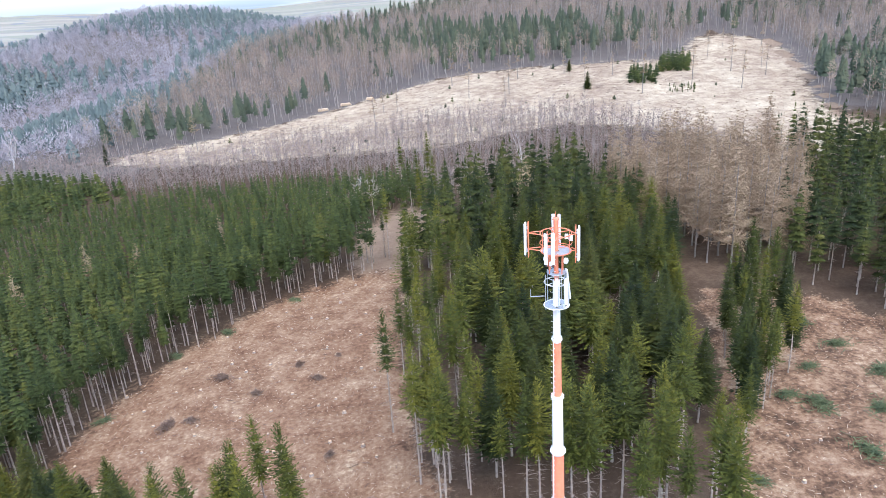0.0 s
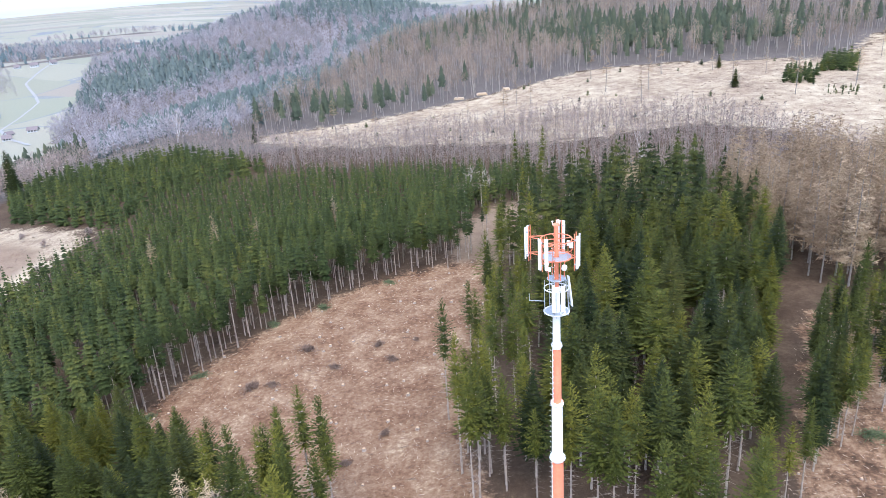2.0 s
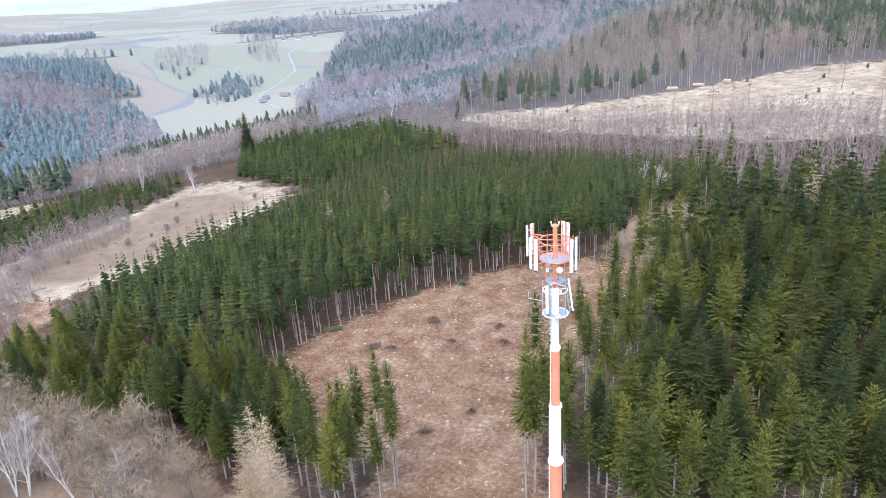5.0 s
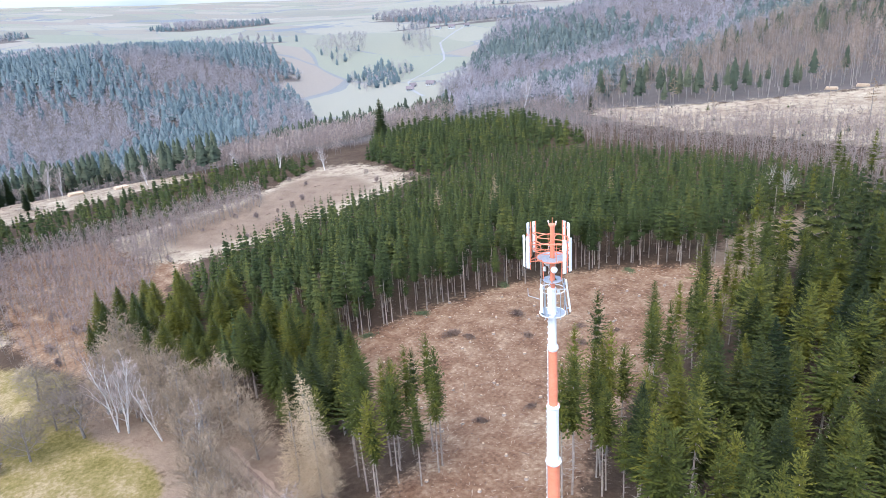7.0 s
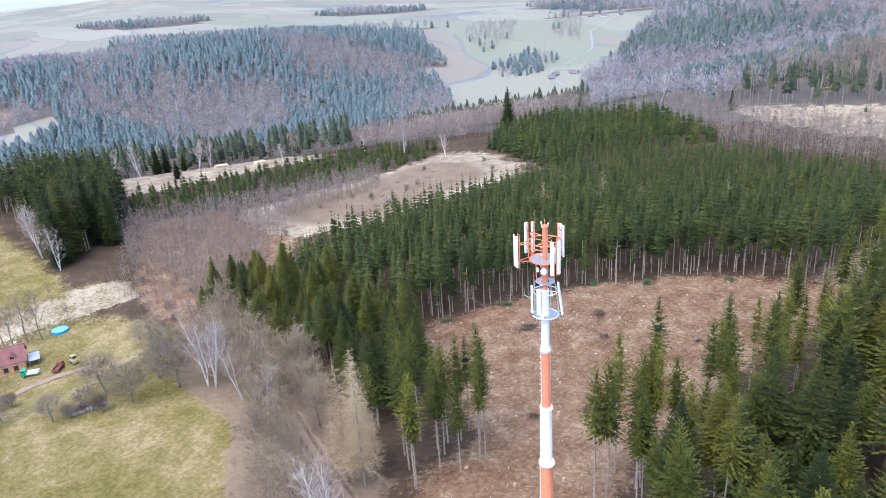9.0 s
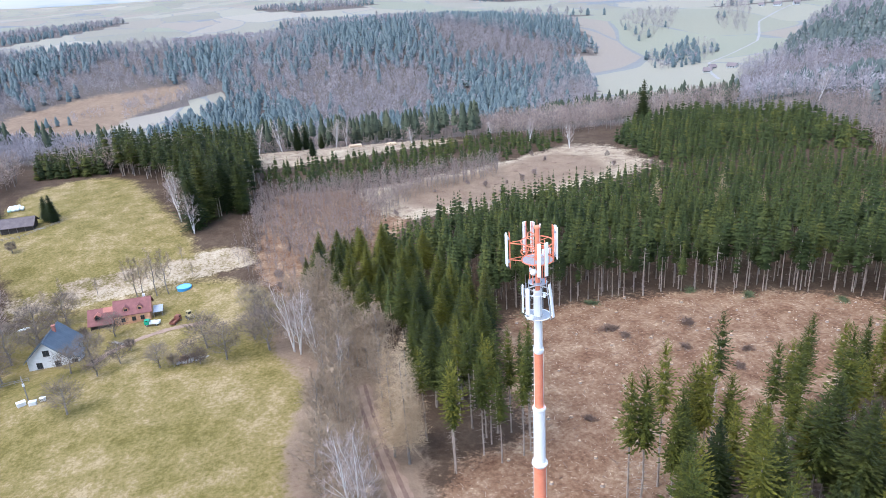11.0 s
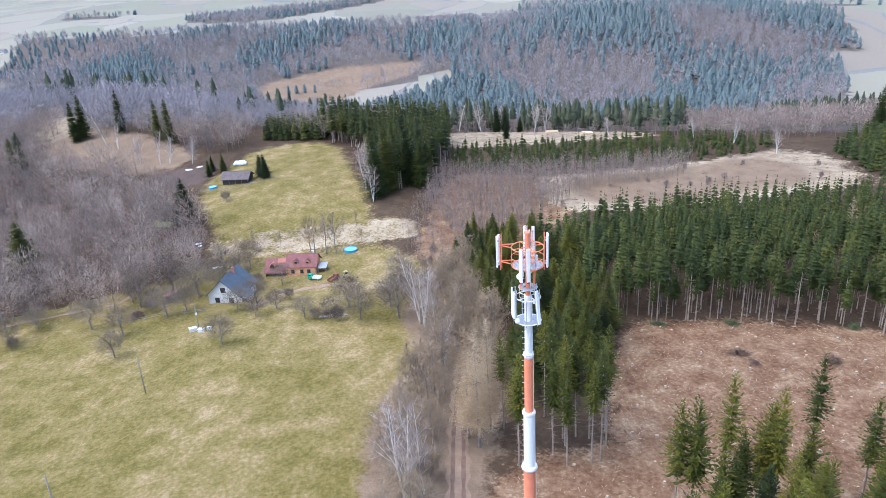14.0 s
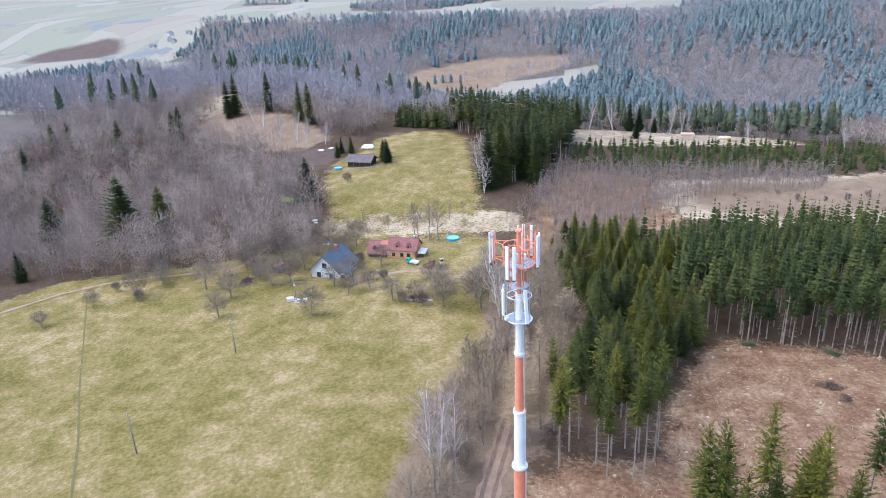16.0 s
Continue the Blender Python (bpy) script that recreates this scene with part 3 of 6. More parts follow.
def conifer_trunk(h, radius, seed, sides=6, dead=0, clear=0.4, rings=(0.02, 0.3, 0.6, 0.8)):
    """A straight stem with dead twigs below the crown."""
    rng = np.random.default_rng(seed)
    V, T = [], []
    pts = [np.array((0.0, 0.0, -0.4))] + [np.array((rng.normal() * 0.05, rng.normal() * 0.05, h * f)) for f in rings]
    tube(V, T, pts, [radius * 1.35] + [radius * (1.02 - f) for f in rings], sides)
    for k in range(dead):
        z = h * rng.uniform(0.12, clear + 0.1)
        a, L = rng.uniform(0, 6.28), rng.uniform(0.5, 1.9)
        p = np.array((0, 0, z))
        sliver(V, T, p, p + np.array((math.cos(a) * L, math.sin(a) * L, -0.25 * L * rng.uniform(0, 1))), 0.035, rng)
    return np.array(V), np.array(T)


def broadleaf(h, seed, limbs=13, subs=6, twigs=8, up=0.8, spread=0.38, first=0.25, thick=0.016, stems=1, fine=0.02):
    """A leafless tree: stem and limbs, and apart from them the thin twigs of its crown."""
    rng = np.random.default_rng(seed)
    V, T, W, U = [], [], [], []
    bend = rng.normal(size=2) * 0.16
    for st in range(stems):
        lean = rng.normal(size=2) * 0.03 if stems == 1 else bend + rng.normal(size=2) * 0.11
        top = np.array((lean[0] * h, lean[1] * h, h * rng.uniform(0.82, 0.95)))
        stem = [np.array((0, 0, -0.3)), top * 0.05] + [top * f + np.array((*(rng.normal(size=2) * 0.012 * h), 0)) for f in (0.28, 0.5, 0.72, 0.9, 1.0)]
        r0 = h * thick * (1.0 if stems == 1 else 0.6)
        tube(V, T, stem, [r0 * 1.3, r0, r0 * 0.8, r0 * 0.62, r0 * 0.4, r0 * 0.2, r0 * 0.06], 5)
        for i in range(limbs):
            f = first + (0.96 - first) * (i + rng.uniform(0, 0.8)) / limbs
            j = min(f, 0.99) * (len(stem) - 1)
            p0 = np.array((np.interp(f * top[2], [s[2] for s in stem], [s[0] for s in stem]), np.interp(f * top[2], [s[2] for s in stem], [s[1] for s in stem]), f * top[2]))
            a = i * 2.4 + rng.uniform(-0.5, 0.5)
            L = h * spread * (1.15 - 0.8 * (f - first) / (1 - first)) * rng.uniform(0.75, 1.15)
            way = np.array((math.cos(a), math.sin(a), up * rng.uniform(0.6, 1.4)))
            way /= np.linalg.norm(way)
            limb = [p0]
            for s in range(3):
                way = way + rng.normal(size=3) * 0.16 + np.array((0, 0, 0.10))
                way /= np.linalg.norm(way)
                limb.append(limb[-1] + way * L / 3)
            rl = r0 * 0.42 * (1.05 - 0.7 * f)
            tube(V, T, limb, [rl, rl * 0.7, rl * 0.42, rl * 0.15], 3)
            for b in range(subs):
                s = rng.uniform(0.3, 1.0) * 3
                e = min(int(s), 2)
                q0 = limb[e] + (limb[e + 1] - limb[e]) * (s - e)
                d = way * 0.7 + rng.normal(size=3) * 0.55 + np.array((0, 0, 0.15))
                d /= np.linalg.norm(d)
                M = L * rng.uniform(0.25, 0.5)
                q1 = q0 + d * M
                sliver(W, U, q0, q1, fine * 1.5, rng)
                for k in range(twigs):
                    g = q0 + (q1 - q0) * rng.uniform(0.2, 1.0)
                    e2 = d * 0.8 + rng.normal(size=3) * 0.6
                    sliver(W, U, g, g + e2 / np.linalg.norm(e2) * M * rng.uniform(0.3, 0.75), fine, rng)
    return (np.array(V), np.array(T)), (np.array(W), np.array(U))


def twig_cloud(W, U, rng, h, n, r, base, wide, reach, lift=0.55):
    """Twigs that fill a rounded crown, pointing out and up."""
    mid, half = h * (1 + base) / 2, h * (1 - base) / 2
    lumps = rng.normal(size=(5, 3))
    lumps /= np.linalg.norm(lumps, axis=1)[:, None]
    for k in range(n):
        d = rng.normal(size=3)
        d /= np.linalg.norm(d)
        q = rng.uniform(0.25, 1.0) ** 0.6 * (0.8 + 0.3 * max(0.0, float((lumps @ d).max()) - 0.4))
        p = np.array((d[0] * r * q, d[1] * r * q, mid + d[2] * half * q))
        w = d * np.array((0.8, 0.8, 0.5)) + rng.normal(size=3) * 0.45 + np.array((0, 0, lift))
        w = w / np.linalg.norm(w) * reach * r * rng.uniform(0.6, 1.5)
        sliver(W, U, p - w * 0.5, p + w * 0.6, rng.uniform(*wide), rng)


def larch_crown(h, base, r, n, wide, seed):
    """A leafless larch: fine twigs along drooping and rising branches in a narrow cone."""
    rng = np.random.default_rng(seed)
    W, U = [], []
    k = 0
    while k < n:
        u = 1 - math.sqrt(rng.uniform(0.0, 1.0))
        z = h * (base + (1 - base) * u)
        a = rng.uniform(0, 6.28)
        L = r * ((1 - u) ** 0.7 + 0.05) * rng.uniform(0.6, 1.15)
        out = np.array((math.cos(a), math.sin(a), 0.25 * rng.normal() - 0.05))
        p0, p1 = np.array((0, 0, z)), np.array((0, 0, z)) + out * L + np.array((0, 0, 0.12 * L))
        sliver(W, U, p0, p1, wide * 1.2, rng)
        k += 1
        for j in range(9):
            g = p0 + (p1 - p0) * rng.uniform(0.25, 1.0)
            d = out * 0.5 + rng.normal(size=3) * 0.5 + np.array((0, 0, 0.15))
            sliver(W, U, g, g + d / np.linalg.norm(d) * L * rng.uniform(0.15, 0.4), wide, rng)
            k += 1
    return np.array(W), np.array(U)


def garden_tree(h, seed, n, wide=(0.045, 0.10)):
    """Trunk and limbs of a leafless tree with a thick cloud of twigs."""
    (V, T), (W, U) = broadleaf(h, seed, 15, 5, 4, 0.9, 0.42, 0.16, 0.018, fine=0.035)
    W, U = [w for w in W], [tuple(u) for u in U]
    twig_cloud(W, U, np.random.default_rng(seed + 9), h * 1.02, n, h * 0.40, 0.22, wide, 0.36)
    return (V, T), (np.array(W), np.array(U))


def tree_model(name, label, category, trunk, crown, m_trunk, m_crown, group=""):
    """A tree as a thing: an empty at its foot with trunk and crown."""
    ob = thing(name, label, category, Matrix.Identity(4), group)
    a = new("trunk", mesh_from("trunk", *trunk, [m_trunk], smooth=True))
    b = new("crown", mesh_from("crown", *crown, [m_crown]))
    a.parent = b.parent = ob
    return ob


def put(model, x, y, scale, rng, sink=0.15, fat=1.0):
    """A copy of a tree model on the ground."""
    m = Matrix.Translation(at(x, y, -sink)) @ Matrix.Rotation(rng.uniform(0, 6.28), 4, "Z") @ Euler((rng.gauss(0, 0.012), rng.gauss(0, 0.012), 0)).to_matrix().to_4x4() @ Matrix.Diagonal((scale * fat, scale * fat, scale, 1))
    return copy_thing(model, m)


class Model:
    """A tree model that takes the first place itself and is copied for the others."""

    def __init__(self, *a, **k):
        self.ob, self.used = tree_model(*a, **k), False

    def put(self, x, y, scale, rng, fat=1.0, label=""):
        c = put(self.ob, x, y, scale, rng, fat=fat)
        if label:
            tagged(c, label)
        return c

    def done(self):
        for o in (*self.ob.children_recursive, self.ob):
            bpy.data.objects.remove(o)


def scatter(polys, step, seed, jitter=0.42, but=()):
    """Points on a shaken grid inside the polygons."""
    rng = np.random.default_rng(seed)
    out = []
    for poly in polys:
        p = np.array(poly, float)
        a, b = np.meshgrid(np.arange(p[:, 0].min(), p[:, 0].max(), step), np.arange(p[:, 1].min(), p[:, 1].max(), step))
        b[:, 1::2] += step * 0.5
        x = a.ravel() + rng.uniform(-jitter, jitter, a.size) * step
        y = b.ravel() + rng.uniform(-jitter, jitter, a.size) * step
        ok = inside(poly, x, y)
        for n in but:
            ok &= ~inside(n, x, y)
        out.append(np.stack([x[ok], y[ok]], -1))
    return np.concatenate(out)


def stand(name, label, category, points, models, sizes, seed, mats, kinds=None, sink=0.2, grow=None, broad=1.0):
    """Many trees joined into one object. models: (trunk, crown) arrays; sizes: least and greatest scale."""
    rng = np.random.default_rng(seed)
    P, F, I, C = [], [], [], []
    n = 0
    for j, (x, y) in enumerate(points):
        (tv, tt), (cv, ct) = models[rng.integers(len(models)) if kinds is None else kinds[j]]
        s, a = rng.uniform(*sizes) * (grow(x, y) if grow else 1.0), rng.uniform(0, 6.28)
        c, d = math.cos(a), math.sin(a)
        v = np.concatenate([tv, cv])
        fat = s * broad * rng.uniform(0.88, 1.12)
        w = np.stack([(v[:, 0] * c - v[:, 1] * d) * fat + x, (v[:, 0] * d + v[:, 1] * c) * fat + y, v[:, 2] * s - sink], -1)
        P.append(w)
        F.append(tt + n)
        F.append(ct + n + len(tv))
        I += [np.zeros(len(tt), np.int32), np.ones(len(ct), np.int32)]
        C.append(np.full(len(v), rng.uniform(0, 1)))
        n += len(v)
    z = np.repeat(height(points[:, 0], points[:, 1]), [len(p) for p in P])
    P = np.concatenate(P)
    P[:, 2] += z
    return tagged(new(name, mesh_from(name, P, np.concatenate(F), mats, np.concatenate(I), np.concatenate(C))), label, category, kind="stuff")


# ---- trees: where they stand ----
dice = random.Random(7)
CENTRAL = [(-5, 78), (-7, 110), (-9, 140), (-12, 178), (4, 205), (40, 212), (50, 172), (52, 150), (47, 128), (42, 108), (38, 92), (35, 72), (32, 62), (22, 60), (14, 68), (4, 73)]
EAST_GROUP = [(40, 84), (48, 92), (56, 101), (63, 113), (66, 128), (58, 132), (50, 116), (45, 100)]
SOUTH_FRONT = [(-23, 57), (-19, 64), (-20, 71), (-28, 71), (-42, 75), (-60, 84), (-66, 90), (-74, 78), (-68, 66), (-58, 64), (-40, 62), (-30, 58)]
PLANTATION = [(-68, 93), (-67, 106), (-61, 127), (-50, 143), (-38, 158), (-20, 164), (-12, 178), (4, 206), (-10, 238), (-60, 256), (-108, 256), (-146, 236), (-138, 190), (-139, 130), (-128, 92), (-112, 72), (-88, 64), (-68, 66), (-74, 80)]
NORTH_YOUNG = [(-146, 200), (-192, 206), (-222, 240), (-226, 275), (-176, 300), (-120, 270), (-146, 236)]
WEST_YOUNG = [(-197, 64), (-236, 62), (-240, 110), (-240, 170), (-214, 196), (-200, 180), (-192, 150), (-194, 100)]
TALL_WEST = [(-178, 36), (-186, 52), (-216, 63), (-262, 64), (-300, 58), (-312, 10), (-275, 4), (-250, 21), (-200, 34)]
MEADOW_END = [(-274, -23), (-273, 4), (-302, 10), (-306, -24)]
LARCHES = [(47, 166), (62, 144), (76, 144), (92, 168), (100, 200), (72, 206), (46, 192)]
EAST_SPRUCE = [(80, 158), (72, 138), (80, 122), (88, 104), (130, 92), (172, 170), (168, 205), (130, 222), (108, 222), (102, 190)]
SW_FRONT = [(-126, 57), (-108, 57), (-90, 58), (-72, 62), (-72, 78), (-88, 86), (-114, 84), (-126, 72)]
HEDGE = [(0, 40), (-20, 40), (-38, 41), (-50, 46), (-60, 50), (-72, 51), (-84, 47), (-97, 52), (-108, 58), (-100, 64), (-86, 60), (-62, 62), (-40, 57), (-10, 47)]

SHAPES = ((0.46, 2.6, 1, 0.8), (0.36, 3.0, 2, 0.95), (0.55, 2.2, 3, 0.65), (0.26, 3.4, 4, 1.0), (0.06, 3.6, 5, 1.05), (0.50, 2.9, 6, 0.62))
NEAR = [conifer(22, b, r, int(42 * (1 - b)) + 3, 10 if thin else 14, s, q, 0.36 if thin else 0.22, 0.55 if thin else 0.76) for (b, r, s, q), thin in zip(SHAPES, (1, 0, 1, 0, 0, 1))]
STEMS = [conifer_trunk(22, 0.18, s, 6, int(8 + 130 * b), b) for b, r, s, q in SHAPES]
LABELS = ["tall spruce with a long bare trunk at the forest edge", "tall dark green spruce in the forest", "slender spruce with a thin crown and bare trunk", "dense green spruce with a pointed crown", "full spruce with branches almost to the ground", "spruce with a broad crown high on a bare trunk"]
spruces = [Model("spruce_tree", LABELS[k], "tree", STEMS[k], NEAR[k], M_BARK, M_OLIVE if k in (0, 2, 5) else M_SPRUCE, "spruces round the clear-cut") for k in range(6)]
spruces += [Model("spruce_tree", "yellow-green spruce with a full crown at the forest edge", "tree", STEMS[k], NEAR[k], M_BARK, M_OLIVE, "spruces round the clear-cut") for k in (1, 3, 4)]
count = 0
# single spruces that stand out along the clear-cut: x, y, height
SINGLE = [(-10, 96.2, 22), (-7.2, 129, 19), (-2.6, 76, 21.5), (-5.4, 83, 23), (-2.7, 87.8, 22), (-1.2, 83.3, 18), (-3.1, 86.3, 15), (1.5, 79.5, 19), (-25, 74, 21), (-21.1, 72.3, 20.5), (-27.1, 72, 19.5), (-21.8, 60.2, 15), (-25.7, 67.9, 19), (-20.4, 67, 17), (-8.5, 112, 18), (-29, 75, 17), (47.3, 92.3, 17), (36, 76, 15), (33, 74, 17), (39, 80, 16), (-9, 166, 21), (-14, 172, 19), (-5, 181, 22), (-8, 196, 20), (-1, 192, 21), (-6, 208, 20), (-20, 203, 18), (-12, 224, 20), (-3, 223, 21), (-16, 186, 17)]
for i, (x, y, h) in enumerate(SINGLE):
    spruces[(2, 0, 2)[i % 3]].put(x, y, h / 22, dice, 0.9)
    count += 1
for x, y in scatter([EAST_GROUP], 3.6, 31):
    spruces[dice.choice((0, 1, 3, 5))].put(x, y, dice.uniform(0.62, 0.86), dice, 0.9)
    count += 1
for x, y in scatter([CENTRAL], 4.8, 3, but=[GAP]):
    if y < 160 and dice.random() < 0.92 and count < 270:
        edge = x < 4 or y < 82
        spruces[dice.choice((0, 2, 5) if edge else (0, 1, 1, 3, 3, 5, 6, 7))].put(x, y, dice.uniform(0.66, 1.02), dice, 1.0 if edge else 1.28)
        count += 1
for x, y in scatter([SOUTH_FRONT], 4.7, 4):
    if count < 360:
        spruces[dice.choice((0, 2, 5, 5) if x > -40 else (1, 3, 6, 7, 7, 8))].put(x, y, dice.uniform(0.7, 0.92) if x > -40 else dice.uniform(0.52, 0.86), dice, 1.0 if x > -40 else 1.45)
        count += 1
for x, y in scatter([SW_FRONT], 5.2, 33):
    spruces[dice.choice((6, 7, 8))].put(x, y, dice.uniform(0.42, 0.72) * (0.75 if x < -112 else 1.0), dice, 1.8)
for m in spruces:
    m.done()

CONES = ((0, 0.36, 2.5, 1.1), (1, 0.46, 2.2, 0.95), (2, 0.26, 2.7, 1.2), (3, 0.40, 2.3, 1.1), (4, 0.30, 2.6, 0.95))
MID = [(conifer_trunk(18, 0.15, 20 + s, 3, 14, b, (0.4, 0.75)), conifer(18, b, r * 1.08, 16, 6, 30 + s, q, 0.24, 0.8)) for s, b, r, q in CONES]
CLOSE = [(conifer_trunk(18, 0.14, 220 + s, 3, 6, b, (0.7,)), layered(18, b + 0.06, r * 0.95, 17, 14, 230 + s, q)) for s, b, r, q in CONES]
LOW = [(conifer_trunk(9, 0.08, 40 + s, 3, rings=(0.7,)), layered(9, 0.0, r, 10, 12, 50 + s, 0.8)) for s, r in ((0, 2.3), (1, 2.6), (2, 2.1))]
points = scatter([PLANTATION], 3.6, 5, but=[SW_FRONT, GAP])
deep = np.hypot(points[:, 0] + 22, points[:, 1] - 105)
stand("spruce_plantation", "dense plantation of straight green spruces beside the clear-cut", "forest", points[deep < 88], CLOSE, (0.74, 1.06), 6, [M_BARK, M_YOUNG], grow=lambda x, y: 1.0 - 0.2 * min(1.0, max(0.0, (math.hypot(x + 22, y - 105) - 58) / 30)))
POLE = [(conifer_trunk(11, 0.1, 250 + s, 3, 0, 0.1, (0.7,)), layered(11, 0.2, r, 11, 10, 255 + s, 0.95)) for s, r in ((0, 1.75), (1, 1.55), (2, 1.95), (3, 1.65))]
points = scatter([PLANTATION], 2.75, 7, but=[SW_FRONT, GAP])
deep = np.hypot(points[:, 0] + 22, points[:, 1] - 105)
stand("spruce_plantation", "younger close-set spruces of the plantation", "forest", points[deep >= 87], POLE, (0.62, 1.12), 8, [M_BARK, M_YOUNG], grow=lambda x, y: 1.15 - 0.4 * min(1.0, max(0.0, (math.hypot(x + 22, y - 105) - 87) / 60)))
# the plantation's edge along the clear-cut: bare stems in a close row
EDGE = [(-68, 95), (-67, 106), (-61, 127), (-50, 143), (-38, 158), (-20, 164), (-12, 176)]
TALL = [(conifer_trunk(18, 0.15, 60 + s, 4, 40, b, (0.4, 0.8)), conifer(18, b, r, 15, 6, 65 + s, 0.68, 0.32, 0.66)) for s, b, r in ((0, 0.52, 2.1), (1, 0.63, 1.8), (2, 0.38, 2.4), (3, 0.56, 2.0), (4, 0.45, 2.3))]
shake = np.random.default_rng(71)
row = np.concatenate([np.linspace(p, q, max(2, int(math.dist(p, q) / 3.4)), endpoint=False) for p, q in zip(EDGE, EDGE[1:])])
row = np.concatenate([row, row[::2] + np.array((-2.0, 1.6))])
row = row + shake.normal(size=row.shape) * 1.1
stand("plantation_edge", "close row of spruces with bare pale stems at the clear-cut", "forest", row, TALL, (0.64, 1.06), 72, [M_BARK, M_YOUNG])
rest = scatter([CENTRAL], 4.7, 8, but=[GAP])
stand("spruce_wood", "tall dark spruces behind the mast", "forest", rest[rest[:, 1] > 160], MID, (0.95, 1.25), 9, [M_BARK, M_SPRUCE], broad=1.15)
stand("spruce_wood", "dark spruces beyond the leafless larches", "forest", scatter([EAST_SPRUCE], 4.9, 10), MID, (0.85, 1.15), 11, [M_BARK, M_SPRUCE], broad=1.1)
stand("spruce_wood", "tall old spruces beside the upper meadow", "forest", scatter([TALL_WEST], 4.8, 12), MID, (0.75, 1.2), 13, [M_BARK, M_SPRUCE], broad=1.35)
stand("young_spruces", "dense block of young spruces at the end of the upper meadow", "forest", scatter([MEADOW_END], 3.3, 48), LOW, (0.9, 1.35), 49, [M_GREY_BARK, M_SPRUCE])
stand("young_spruces", "thick young spruce plantation", "forest", scatter([NORTH_YOUNG], 3.7, 14), LOW, (0.6, 1.1), 15, [M_GREY_BARK, M_YOUNG])
for k, (area, sizes) in enumerate((([(99, 366), (113, 361), (121, 384), (108, 390)], (0.45, 0.8)), ([(121, 385), (135, 379), (147, 408), (128, 407)], (0.55, 0.95)), ([(111, 339), (123, 333), (129, 349), (117, 353)], (0.16, 0.32)))):
    stand("young_spruces", "dark bushy clump of young spruces on the hill cutting", "forest", scatter([area], 2.9, 64 + k), LOW, sizes, 65 + k, [M_GREY_BARK, M_YOUNG], broad=1.3)
stand("young_spruces", "strip of young spruces along the pale cutting", "forest", scatter([WEST_YOUNG], 4.0, 16), LOW, (0.35, 0.85), 17, [M_GREY_BARK, M_YOUNG])

LARCH_N = [larch_crown(24.5, b, r, 2700, 0.055, s) for b, r, s in ((0.16, 3.7, 60), (0.25, 3.3, 61), (0.32, 3.5, 63))]
larches = [Model("larch_tree", "leafless tan larch with thin bare branches", "tree", conifer_trunk(25, 0.2, 62 + k, 6, 40, 0.3), LARCH_N[k], M_GREY_BARK, M_LARCH, "larches") for k in range(3)]
for x, y in scatter([LARCHES], 5.2, 18):
    larches[dice.randrange(3)].put(x, y, dice.uniform(0.85, 1.18), dice)
feathery = Model("larch_tree", "tall feathery leafless larch beside the forest track", "tree", conifer_trunk(22, 0.2, 66, 6, 50, 0.2), larch_crown(22, 0.16, 2.9, 9000, 0.018, 67), M_GREY_BARK, M_LARCH_PALE, "larches")
feathery.put(-27.4, 54.9, 1.02, dice, 1.1)
feathery.put(-30.2, 53.4, 0.95, dice, 1.1)
feathery.put(-32, 57.2, 0.97, dice)
feathery.done()
# larches among the spruces
for x, y, h in ((-66, 62, 15), (-92, 172, 16), (-80, 175, 14), (-62, 190, 14), (-104, 160, 14), (22, 175, 25), (-86, 140, 13)):
    larches[dice.randrange(2)].put(x, y, h / 25, dice)
for m in larches:
    m.done()

# leafless trees round the meadow
garden = [Model("bare_tree", "leafless grey-brown garden tree with a wide crown", "tree", *garden_tree(12, 75 + k, 900, (0.02, 0.042)), M_GREY_BARK, M_GARDEN_TWIG, "leafless trees") for k in range(3)]
bushy = [Model("bare_tree", "leafless grey-brown broadleaf tree by the meadow", "tree", *garden_tree(12, 70 + k, 760, (0.014, 0.03)), M_GREY_BARK, M_TWIG, "leafless trees") for k in range(3)]
slim = [Model("bare_tree", "slender leafless tree with upright branches", "tree", *broadleaf(16, 80 + k, 15, 7, 9, 1.5, 0.26, 0.25, 0.012, fine=0.04), M_GREY_BARK, M_TWIG, "leafless trees") for k in range(2)]
birch = [Model("birch_tree", "leafless birch with a white trunk", "tree", *broadleaf(16, 90 + k, 16, 6, 6, 1.5, 0.3, 0.2, 0.0155, stems=k + 2, fine=0.024), M_BIRCH, M_BIRCH_TWIG, "birches") for k in range(2)]
for x, y in scatter([HEDGE], 3.3, 19):
    k = dice.random()
    if math.hypot(x - 9.7, y - 56.5) < 9 or off_line(TRACK, np.array(x), np.array(y)) < 2.6:
        continue
    (bushy[dice.randrange(3)] if k < 0.68 else slim[dice.randrange(2)]).put(x, y, dice.uniform(0.55, 0.95) * (1.0 if x < -40 else 0.82), dice, 1.25)
for x, y, h in ((-76.6, 46.7, 18), (-74.6, 47.6, 16), (-66.5, 50, 12), (-55.2, 50.7, 12), (-14, 43.5, 17), (-17, 46, 14), (-183, 30, 16), (-200, 30, 15), (-170, 33, 14), (-299, 72, 15), (-302, 84, 17), (-303, 112, 16), (-304, 118, 15), (-240, 172, 10), (-220, 181, 12), (-196, 187, 11), (-281, -99, 14), (-276, -92, 13), (-255, -75, 14), (-251, -65, 15), (-249, -60, 13), (-245, -49, 12), (-186, -60, 12), (-183, -50, 11), (-262, 140, 10), (-200, 332, 18), (-26, 210, 13), (-20, 214, 12), (30, 238, 14)):
    birch[dice.randrange(2)].put(x, y, h / 16, dice)
